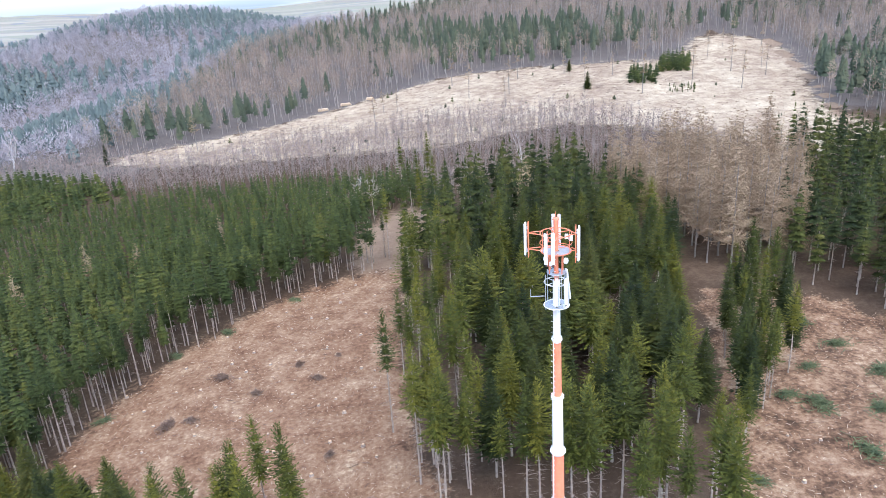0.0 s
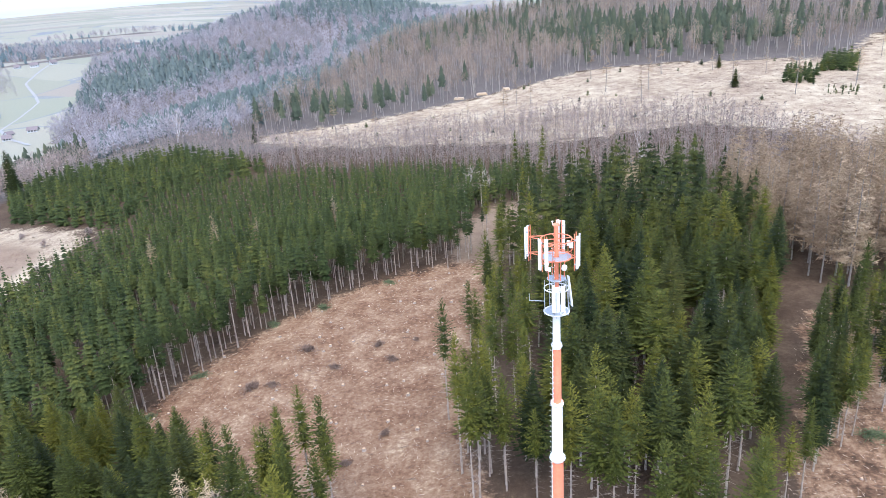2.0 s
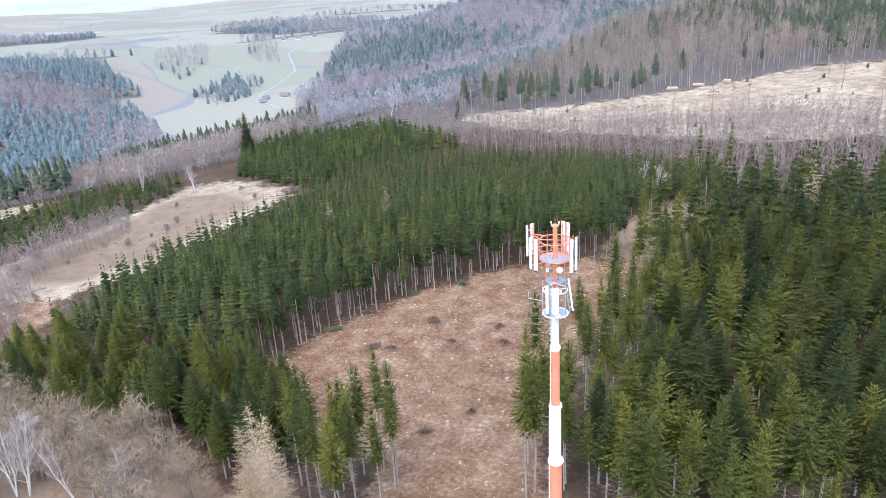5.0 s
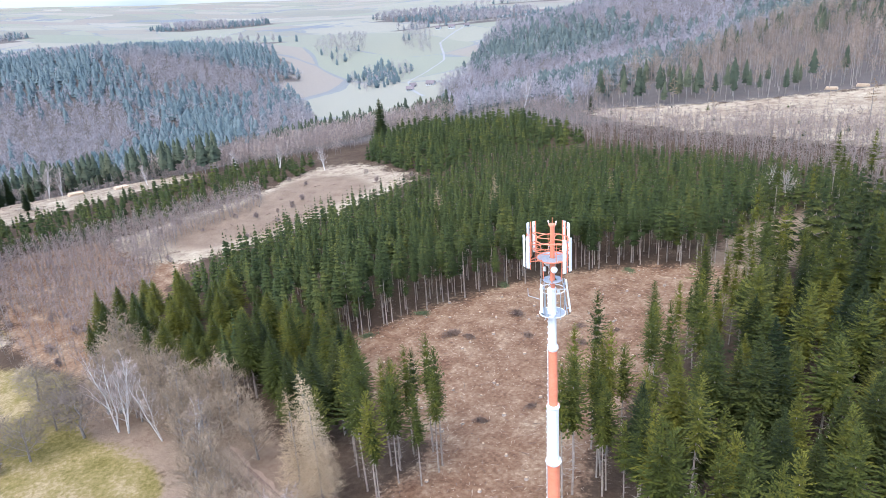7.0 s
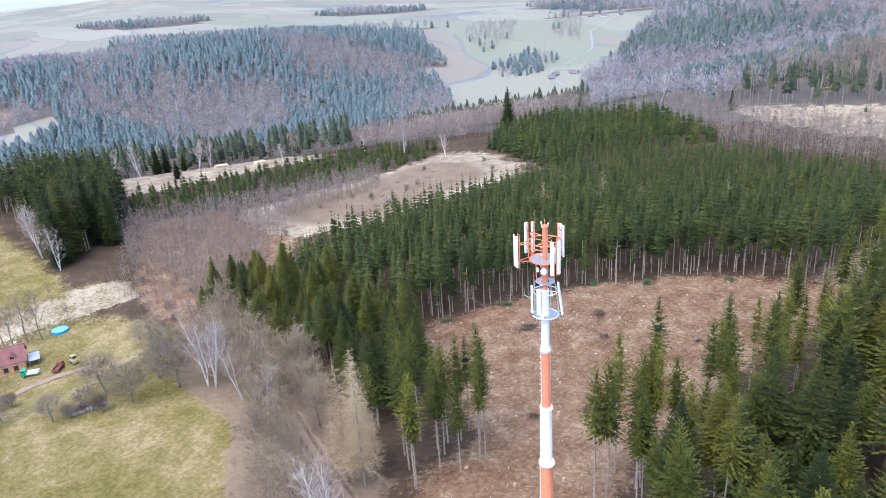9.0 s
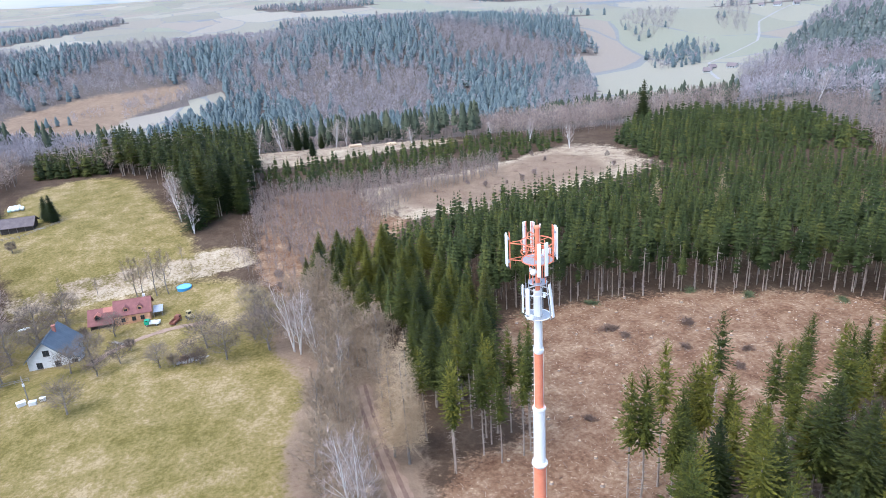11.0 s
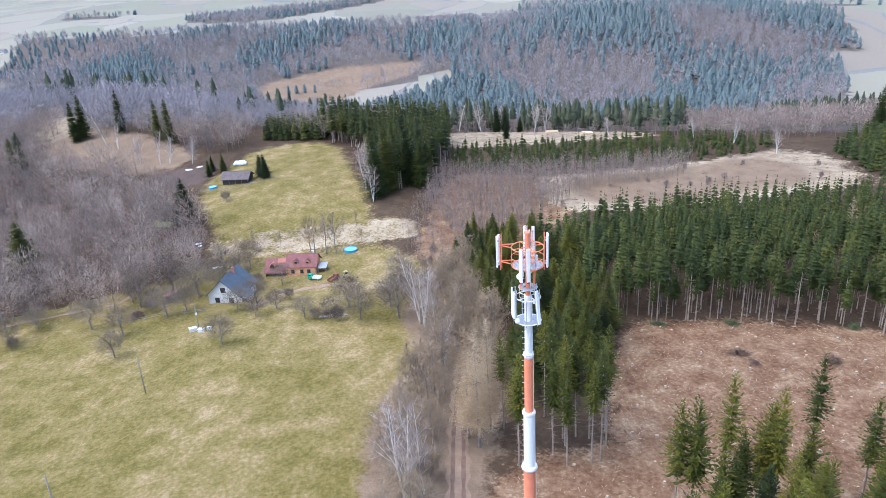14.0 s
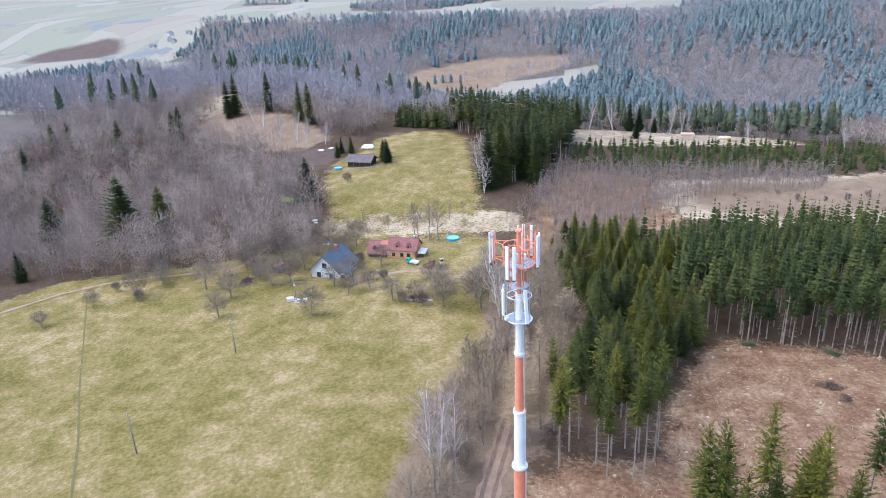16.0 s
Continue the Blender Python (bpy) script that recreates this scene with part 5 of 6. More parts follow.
rod(bm, (-1.05, -0.1, 40.3), (-2.3, -0.35, 40.45), 0.035, 6)
rod(bm, (-2.3, -0.35, 40.4), (-2.33, -0.36, 41.15), 0.028, 6)
part("whip_antenna", bm, M_ZINC, mast, "thin grey whip on a side arm")
bm = B()
rod(bm, (0, 0, 47.25), (0, 0, 47.4), 0.3, 20, 0.26)
rod(bm, (0, 0, 47.4), (0, 0, 47.95), 0.02, 6)
cap = part("cap", bm, M_ORANGE, mast, "orange top plate with lightning rod")
M_LAMP_GLASS = plain("pale_beacon_glass", (0.66, 0.50, 0.44), (0.80, 0.66, 0.60), 0.25)
for g in (-1, 1):
    bm = B()
    rod(bm, (0.27 * g, 0.1 * g, 47.35), (0.30 * g, 0.11 * g, 47.52), 0.05, 10)
    bmesh.ops.create_uvsphere(bm, u_segments=12, v_segments=8, radius=0.085, matrix=Matrix.Translation((0.3 * g, 0.11 * g, 47.6)))
    part("beacon", bm, M_LAMP_GLASS, cap, "pale round obstruction light", True)

# ---- clear-cut litter ----
rng = np.random.default_rng(41)


def sticks(n, places, lengths, thick, lift, seed, flat=0.12):
    """Loose branches: three-sided bars lying on the ground."""
    r = np.random.default_rng(seed)
    V, F = [], []
    for x, y in places:
        L, w, a, e = r.uniform(*lengths), r.uniform(*thick), r.uniform(0, 6.28), r.normal() * flat
        c = np.array((x, y, float(height(x, y)) + w + r.uniform(0, lift)))
        d = np.array((math.cos(a), math.sin(a), e)) * L / 2
        s = np.array((-math.sin(a), math.cos(a), 0)) * w
        u = np.array((0, 0, w * 1.3))
        k = len(V)
        V += [c - d - s, c - d + s, c - d + u, c + d - s * 0.5, c + d + s * 0.5, c + d + u * 0.5]
        F += [(k, k + 1, k + 4), (k, k + 4, k + 3), (k + 1, k + 2, k + 5), (k + 1, k + 5, k + 4), (k + 2, k, k + 3), (k + 2, k + 3, k + 5)]
    return V, F


spots = scatter([CLEARING, EAST_CUT], 1.25, 42, 0.5)
V, F = sticks(0, spots, (0.15, 0.8), (0.018, 0.055), 0.06, 43)
tagged(new("fallen_branches", mesh_from("fallen_branches", V, F, [M_LITTER_STICK])), "pale broken branches scattered over the clear-cut", "branches", kind="stuff")
spots = scatter([CLEARING, EAST_CUT, BRUSH_CUT], 3.0, 44, 0.5)
V, F = sticks(0, spots, (0.4, 1.8), (0.03, 0.08), 0.08, 45)
tagged(new("fallen_branches", mesh_from("fallen_branches", V, F, [M_DARK_STICK])), "dark fallen branches and bark in the clear-cut", "branches", kind="stuff")
spots = scatter([HILL_CUT, PALE_CUT, WEST_CUT], 6.0, 46, 0.5)
V, F = sticks(0, spots, (0.8, 2.6), (0.06, 0.16), 0.08, 47)
tagged(new("fallen_branches", mesh_from("fallen_branches", V, F, [M_DARK_STICK])), "dark slash lying on the pale cuttings", "branches", kind="stuff")


def slash_heap(seed, size, material):
    """A heap of crossed branches."""
    r = np.random.default_rng(seed)
    V, T = [], []
    for k in range(150):
        a, q = r.uniform(0, 6.28), abs(r.normal()) * 0.5
        c = np.array((math.cos(a) * q * size * 1.3, math.sin(a) * q * size * 0.8, max(0.02, 0.42 * size * (1 - q) * r.uniform(0.1, 1))))
        d = r.normal(size=3) * np.array((1, 1, 0.35))
        d = d / np.linalg.norm(d) * r.uniform(0.3, 0.9) * size * 0.6
        tube(V, T, [c - d, c + d], [r.uniform(0.02, 0.05), 0.01], 3)
    V = np.array(V)
    V[:, 2] = np.maximum(V[:, 2], -0.05)
    return mesh_from("slash_heap", V, T, [material])


M_GREEN_SLASH = plain("green_spruce_slash", (0.04, 0.06, 0.025), (0.13, 0.145, 0.06), 0.9, scale=1.5, fine=6)
piles = [slash_heap(s, 1.0, m) for s, m in ((1, M_DARK_STICK), (2, M_DARK_STICK), (3, M_GREEN_SLASH), (4, M_GREEN_SLASH))]
for x, y, s, g in ((-44.5, 121.2, 1.9, 0), (-29.5, 122.3, 1.3, 0), (-36.1, 113.7, 1.4, 0), (-25.1, 116.3, 1.4, 0), (-19.8, 92.4, 1.1, 0), (-50.4, 106.5, 2.0, 0), (-46.5, 107.5, 1.4, 0), (-22, 124, 1.0, 0), (-24, 84.5, 1.2, 0)):
    o = new("slash_heap", piles[dice.randrange(2)])
    o.matrix_world = Matrix.Translation(at(x, y, 0.1)) @ Matrix.Rotation(dice.uniform(0, 6), 4, "Z") @ Matrix.Diagonal((s, s, s, 1))
    tagged(o, "dark heap of dead branches on the clear-cut", "slash heap", "slash heaps")
for x, y, s in ((56.1, 92.4, 2.6), (52.3, 95.3, 2.0), (67.8, 109.2, 2.2), (59.6, 102.8, 1.8), (56.9, 80.5, 2.4), (39.7, 76.8, 1.6), (66, 118, 2.2), (70, 100, 2.4), (62, 124, 2.0), (64, 90, 2.2), (-63.5, 111, 1.7), (-57.5, 133, 1.8), (-48.5, 141, 1.8), (-66, 96.5, 1.7), (-36, 154, 1.6)):
    o = new("slash_heap", piles[2 + dice.randrange(2)])
    o.matrix_world = Matrix.Translation(at(x, y, 0.1)) @ Matrix.Rotation(dice.uniform(0, 6), 4, "Z") @ Matrix.Diagonal((s, s, s * 0.7, 1))
    tagged(o, "low heap of cut green spruce boughs", "slash heap", "slash heaps")


def stump_model():
    ob = thing("tree_stump", "low cut tree stump with a pale top", "stump", Matrix.Identity(4), "stumps")
    V, T = [], []
    tube(V, T, [np.array((0, 0, -0.2)), np.array((0, 0, 0.06)), np.array((0, 0, 0.3))], [0.42, 0.27, 0.23], 9)
    part("bark", mesh_from("bark", V, T, [M_BARK]), M_BARK, ob)
    bm = B()
    rod(bm, (0, 0, 0.27), (0, 0, 0.315), 0.215, 9, 0.2)
    part("cut_face", bm, M_CUT, ob, "pale sawn face")
    return ob


stump = stump_model()
for x, y in scatter([CLEARING, EAST_CUT], 7.0, 48, 0.5)[:150]:
    s = dice.uniform(0.7, 1.25)
    copy_thing(stump, Matrix.Translation(at(x, y)) @ Matrix.Rotation(dice.uniform(0, 6), 4, "Z") @ Matrix.Diagonal((s, s, s, 1)))
for o in (*stump.children_recursive, stump):
    bpy.data.objects.remove(o)

# ---- cottages ----
M_PLASTER = plain("white_plaster", (0.55, 0.54, 0.51), (0.74, 0.73, 0.70), 0.9, scale=0.8)
M_BLUE_ROOF = plain("blue_grey_sheet_roof", (0.075, 0.095, 0.115), (0.13, 0.155, 0.18), 0.5, 0.2, scale=0.7)
M_RED_ROOF = plain("red_brown_tiles", (0.15, 0.052, 0.048), (0.25, 0.095, 0.085), 0.75, scale=0.8, relief=0.4, depth=0.03)
M_RUST_ROOF = plain("orange_tiles", (0.32, 0.115, 0.085), (0.44, 0.18, 0.135), 0.8, scale=0.8)
M_LOG = plain("orange_log_wall", (0.52, 0.265, 0.13), (0.72, 0.42, 0.245), 0.7, scale=1.5)
M_DARK_WOOD = plain("dark_weathered_wood", (0.03, 0.024, 0.02), (0.085, 0.066, 0.055), 0.85, scale=2)
M_GREY_WOOD = plain("grey_weathered_wood", (0.16, 0.14, 0.12), (0.30, 0.27, 0.24), 0.9, scale=2)
M_SHED_ROOF = plain("brown_felt_roof", (0.085, 0.065, 0.065), (0.15, 0.12, 0.115), 0.85, scale=0.6)
M_GLASS, t_g, b_g = nodes_of("window_glass")
b_g.inputs["Base Color"].default_value, b_g.inputs["Roughness"].default_value, b_g.inputs["Metallic"].default_value = (0.03, 0.035, 0.04, 1), 0.08, 0.0


def window(parent, m, w, h, frame_mat):
    """A window in the wall at m: x out of the wall, y along it."""
    bm = B()
    for y0, y1, z0, z1 in ((-w / 2 - 0.08, -w / 2, -h / 2, h / 2), (w / 2, w / 2 + 0.08, -h / 2, h / 2), (-w / 2 - 0.08, w / 2 + 0.08, h / 2, h / 2 + 0.08), (-w / 2 - 0.08, w / 2 + 0.08, -h / 2 - 0.08, -h / 2), (-0.03, 0.03, -h / 2, h / 2)):
        box(bm, -0.05, 0.05, y0, y1, z0, z1, 0, m)
    f = part("window", bm, frame_mat, parent)
    bm = B()
    box(bm, -0.03, 0.02, -w / 2, w / 2, -h / 2, h / 2, 0, m)
    part("pane", bm, M_GLASS, f)
    bm = B()
    box(bm, 0.0, 0.16, -w / 2 - 0.12, w / 2 + 0.12, -h / 2 - 0.13, -h / 2 - 0.08, 0, m)
    part("sill", bm, frame_mat, f)


def roof_pair(parent, l0, l1, half, eave, ridge, over, thick, material, ribs=0, rib_mat=None):
    """Two roof slabs with the ridge along x."""
    slope = (ridge - eave) / half
    for g in (-1, 1):
        bm = B()
        e = (half + over) * g
        ze = eave - over * slope
        prism(bm, [(0, ridge), (e, ze), (e, ze + thick), (0, ridge + thick)], l0, l1)
        s = part("roof", bm, material, parent)
        if ribs:
            bm = B()
            for k in range(ribs):
                x = l0 + (l1 - l0) * (k + 0.5) / ribs
                prism(bm, [(0, ridge + thick), (e, ze + thick), (e, ze + thick + 0.05), (0, ridge + thick + 0.05)], x - 0.03, x + 0.03)
            part("standing_seams", bm, rib_mat or material, s)
    bm = B()
    rod(bm, (l0, 0, ridge + thick), (l1, 0, ridge + thick), 0.1, 8)
    part("ridge_cap", bm, material, parent)


def gable_walls(parent, l0, l1, half, eave, ridge, t, material):
    """Four walls with thickness, the end ones rising into gables."""
    for x0, x1 in ((l0, l0 + t), (l1 - t, l1)):
        bm = B()
        prism(bm, [(-half, -0.6), (half, -0.6), (half, eave), (0, ridge), (-half, eave)], x0, x1)
        part("wall", bm, material, parent)
    for g in (-1, 1):
        bm = B()
        box(bm, l0 + t, l1 - t, *sorted((half * g, (half - t) * g)), -0.6, eave)
        part("wall", bm, material, parent)


def chimney(parent, x, y, z0, z1, material):
    bm = B()
    box(bm, x - 0.3, x + 0.3, y - 0.3, y + 0.3, z0, z1, 0.02)
    box(bm, x - 0.38, x + 0.38, y - 0.38, y + 0.38, z1, z1 + 0.12, 0.02)
    part("chimney", bm, material, parent)


def dormer(parent, x, y, z, w, h, depth, roof_mat, wall_mat, g):
    """A small gabled window on the roof slope, facing g along y."""
    m = Matrix.Translation((x, y, z)) @ Matrix.Rotation(math.pi / 2 * g, 4, "Z")
    bm = B()
    prism(bm, [(-w / 2, 0), (w / 2, 0), (w / 2, h), (0, h + w * 0.45), (-w / 2, h)], -depth, 0, m)
    d = part("dormer", bm, wall_mat, parent)
    bm = B()
    for s in (-1, 1):
        prism(bm, [(0, h + w * 0.45 + 0.06), (s * (w / 2 + 0.25), h - 0.16), (s * (w / 2 + 0.25), h - 0.06), (0, h + w * 0.45 + 0.16)], -depth, 0.25, m)
    part("dormer_roof", bm, roof_mat, d)
    bm = B()
    box(bm, 0.0, 0.05, -w * 0.3, w * 0.3, h * 0.25, h * 0.85, 0, m)
    part("pane", bm, M_GLASS, d)


# white cottage with its gable to the meadow
z = float(height(-108.0, -2.0)) - 0.3
white_house = thing("cottage", "white plastered cottage with a blue-grey sheet metal roof", "house", pose(-108.5, -2.2, z, 0, 0, -12))
gable_walls(white_house, -5.2, 4.6, 4.3, 3.0, 7.0, 0.35, M_PLASTER)
roof_pair(white_house, -5.7, 5.3, 4.3, 3.0, 7.0, 0.6, 0.16, M_BLUE_ROOF, 14)
for y, zz, w, h in ((-1.9, 1.5, 1.1, 1.2), (1.9, 1.5, 1.1, 1.2), (0.0, 4.3, 1.2, 1.2)):
    window(white_house, Matrix.Translation((4.6, y, zz)), w, h, M_DARK_WOOD)
bm = B()
box(bm, 1.0, 4.4, 4.3, 6.4, -0.6, 2.5)
annex = part("side_room", bm, M_PLASTER, white_house)
bm = B()
prism(bm, [(4.1, 3.35), (6.8, 2.45), (6.8, 2.6), (4.1, 3.5)], 0.6, 4.9)
part("side_roof", bm, M_BLUE_ROOF, annex)
window(white_house, Matrix.Translation((4.4, 5.4, 1.4)), 1.1, 1.1, M_DARK_WOOD)
chimney(white_house, -1.5, 0.5, 6.2, 8.0, M_RUST_ROOF)

# log cottage with the red roof
z = float(height(-124.0, 11.0)) - 0.2
log_house = thing("cottage", "orange log cottage with a red-brown tiled roof and dormers", "house", pose(-124.6, 11.5, z, 0, 0, 84) @ Matrix.Scale(0.87, 4))
gable_walls(log_house, -1.5, 8.2, 3.7, 3.3, 6.3, 0.3, M_LOG)
bm = B()
for k in range(11):
    rod(bm, (-1.5, -3.72, 0.1 + 0.3 * k), (8.2, -3.72, 0.1 + 0.3 * k), 0.14, 8)
part("logs", bm, M_LOG, log_house)
roof_pair(log_house, -1.7, 8.8, 3.7, 3.3, 6.3, 0.3, 0.14, M_RED_ROOF, 0)
for x in (0.8, 3.7, 6.0):
    window(log_house, Matrix.Translation((x, -3.88, 1.8)) @ Matrix.Rotation(-math.pi / 2, 4, "Z"), 0.9, 1.0, M_DARK_WOOD)
for x in (1.8, 5.6):
    dormer(log_house, x, -2.9, 3.9, 1.4, 0.9, 1.8, M_RED_ROOF, M_LOG, -1)
chimney(log_house, 6.8, 0.9, 4.8, 6.9, M_PLASTER)
log_wing = thing("cottage_wing", "older wing with a worn red roof and dark timber porch", "house", pose(-124.6, 11.5, z, 0, 0, 84) @ Matrix.Scale(0.87, 4))
gable_walls(log_wing, -8.2, -1.7, 3.2, 2.2, 4.8, 0.3, M_DARK_WOOD)
roof_pair(log_wing, -8.8, -1.75, 3.2, 2.2, 4.8, 1.0, 0.14, M_RED_ROOF, 0)
bm = B()
prism(bm, [(0.0, 5.0), (-1.3, 3.95), (-1.3, 4.03), (0.0, 5.06)], -4.6, -1.9)
part("roof_patch", bm, M_RUST_ROOF, log_wing, "newer orange tiles")
dormer(log_wing, -5.9, -3.1, 2.8, 1.5, 0.9, 1.8, M_RUST_ROOF, M_DARK_WOOD, -1)
for x in (-8.0, -5.8, -3.6, -1.9):
    bm = B()
    box(bm, x - 0.08, x + 0.08, -4.1, -3.94, -0.6, 1.7)
    part("porch_post", bm, M_DARK_WOOD, log_wing)
canopy = thing("lean_to", "grey corrugated lean-to at the cottage gable", "shelter", pose(-124.6, 11.5, z, 0, 0, 84) @ Matrix.Scale(0.87, 4))
bm = B()
prism(bm, [(-3.6, 2.5), (0.4, 3.0), (0.4, 3.08), (-3.6, 2.58)], 8.9, 11.6)
part("roof", bm, M_ZINC, canopy)
for x, y in ((11.4, -3.4), (11.4, 0.2), (9.1, -3.4), (9.1, 0.2)):
    bm = B()
    box(bm, x - 0.07, x + 0.07, y - 0.07, y + 0.07, -0.6, 2.52 if y < 0 else 2.96)
    part("post", bm, M_GREY_WOOD, canopy)

# dark shed on the upper meadow
z = float(height(-207.0, -20.0)) - 0.2
shed = thing("wooden_shed", "dark wooden shed with a brown felt roof on the upper meadow", "shed", pose(-207.5, -21.0, z, 0, 0, 82))
gable_walls(shed, -5.0, 5.0, 3.0, 2.5, 4.3, 0.15, M_DARK_WOOD)
roof_pair(shed, -5.7, 5.7, 3.0, 2.5, 4.3, 0.9, 0.12, M_SHED_ROOF)
for k in range(5):
    bm = B()
    box(bm, -5.0 + 2.5 * k - 0.06, -5.0 + 2.5 * k + 0.06, -3.06, -3.0, 0, 2.4)
    part("batten", bm, M_GREY_WOOD, shed)
M_FOIL = plain("white_bale_foil", (0.66, 0.70, 0.68), (0.80, 0.84, 0.80), 0.4, scale=2)
M_MINT = plain("pale_green_bale_foil", (0.45, 0.62, 0.52), (0.55, 0.72, 0.60), 0.4, scale=2)
for k in range(14):
    bm = B()
    rod(bm, (0, -0.6, 0.6), (0, 0.6, 0.6), 0.62, 16)
    bmesh.ops.bevel(bm, geom=[e for e in bm.edges if e.calc_face_angle(0) > 1.2], offset=0.12, segments=2, affect="EDGES")
    me = bpy.data.meshes.new("hay_bale")
    bm.to_mesh(me)
    bm.free()
    me.materials.append(M_FOIL if k % 5 else M_MINT)
    o = new("hay_bale", me)
    o.matrix_world = Matrix.Translation(at(-232 - 1.35 * (k % 4), -27.5 + 1.4 * (k // 4), -0.02)) @ Matrix.Rotation(dice.uniform(-0.2, 0.2), 4, "Z")
    tagged(o, "round bale wrapped in pale plastic foil on the grass", "hay bale", "wrapped bales")


# ---- yard ----
def wheel(parent, x, y, r, w):
    bm = B()
    rod(bm, (x, y - w / 2, r), (x, y + w / 2, r), r, 18)
    t = part("tyre", bm, M_CABLE, parent, smooth=True)
    bm = B()
    rod(bm, (x, y - w / 2 - 0.02, r), (x, y + w / 2 + 0.02, r), r * 0.5, 12)
    part("rim", bm, M_ZINC, t)


def paint(name, c):
    return plain(name, tuple(v * 0.75 for v in c), c, 0.5, scale=2, relief=0.05)


M_GREEN_PAINT, M_RUST, M_YELLOW = paint("green_truck_paint", (0.02, 0.36, 0.20)), plain("rusty_red_paint", (0.14, 0.05, 0.035), (0.30, 0.11, 0.07), 0.8), plain("faded_yellow_paint", (0.30, 0.24, 0.11), (0.46, 0.38, 0.20), 0.7)


def truck(place, cab_mat, bed_mat, name, label):
    t = thing(name, label, "truck", place @ Matrix.Scale(0.72, 4))
    bm = B()
    prism(bm, [(-0.95, 0.55), (0.95, 0.55), (0.95, 1.5), (0.75, 2.25), (-0.75, 2.25), (-0.95, 1.5)], 0.9, 2.5)
    bmesh.ops.bevel(bm, geom=list(bm.edges), offset=0.07, segments=2, affect="EDGES")
    cab = part("cab", bm, cab_mat, t)
    bm = B()
    box(bm, 2.49, 2.53, -0.7, 0.7, 1.45, 2.1)
    box(bm, 1.2, 2.1, -0.9, -0.86, 1.5, 2.05)
    box(bm, 1.2, 2.1, 0.86, 0.9, 1.5, 2.05)
    part("glazing", bm, M_GLASS, cab)
    bm = B()
    box(bm, -2.6, 0.8, -0.95, 0.95, 0.75, 0.9, 0.02)
    for x0, x1, y0, y1 in ((-2.6, 0.8, -0.95, -0.88), (-2.6, 0.8, 0.88, 0.95), (-2.6, -2.53, -0.88, 0.88), (0.73, 0.8, -0.88, 0.88)):
        box(bm, x0, x1, y0, y1, 0.9, 1.5)
    part("bed", bm, bed_mat, t)
    bm = B()
    box(bm, -2.4, 2.3, -0.4, 0.4, 0.5, 0.74)
    part("chassis", bm, M_CABLE, t)
    for x in (-1.6, 1.7):
        for y in (-0.8, 0.8):
            wheel(t, x, y, 0.45, 0.28)
    return t


truck(Matrix.Translation(at(-115.6, 18.6)) @ Matrix.Rotation(radians(-110), 4, "Z"), M_GREEN_PAINT, M_FOIL, "small_truck", "small truck with a green cab and white load bed")
truck(Matrix.Translation(at(-112.6, 24.0)) @ Matrix.Rotation(radians(150), 4, "Z"), M_RUST, M_RUST, "old_truck", "rusty red old truck parked on the yard")
digger = thing("old_digger", "faded yellow digger parked on the yard", "digger", Matrix.Translation(at(-113.2, 27.4)) @ Matrix.Rotation(radians(20), 4, "Z") @ Matrix.Scale(0.8, 4))
bm = B()
box(bm, -1.3, 1.5, -0.75, 0.75, 0.7, 1.5, 0.08)
part("body", bm, M_YELLOW, digger)
bm = B()
box(bm, -0.9, 0.4, -0.7, 0.7, 1.5, 2.6, 0.08)
cab = part("cab", bm, M_YELLOW, digger)
bm = B()
box(bm, -0.7, 0.2, -0.72, 0.72, 1.75, 2.4)
box(bm, -0.92, 0.42, -0.5, 0.5, 1.75, 2.4)
part("glazing", bm, M_GLASS, cab)
bm = B()
rod(bm, (1.4, 0, 1.4), (2.6, 0, 2.6), 0.13, 8)
rod(bm, (2.6, 0, 2.6), (3.5, 0, 1.2), 0.11, 8)
part("arm", bm, M_YELLOW, digger)
for x in (-0.8, 1.0):
    for y in (-0.8, 0.8):
        wheel(digger, x, y, 0.5, 0.35)

M_POOL_SIDE, M_WATER = paint("blue_pool_liner", (0.07, 0.34, 0.66)), plain("pool_water", (0.16, 0.50, 0.72), (0.26, 0.62, 0.82), 0.12, scale=1.5, relief=0.1)
for x, y, r in ((-134.6, 27.2, 1.9), (-203.5, -30.0, 1.5)):
    pool = thing("garden_pool", "round blue above-ground garden pool", "pool", at(x, y))
    bm = B()
    rod(bm, (0, 0, -0.3), (0, 0, 0.62), r, 40)
    part("basin", bm, M_POOL_SIDE, pool, smooth=True)
    bm = B()
    hoop(bm, (0, 0, 0.68), r, 0.09, 40, 8)
    part("rim", bm, M_POOL_SIDE, pool, smooth=True)
    bm = B()
    rod(bm, (0, 0, 0.60), (0, 0, 0.66), r * 0.95, 40)
    part("water", bm, M_WATER, pool, "pale blue water")

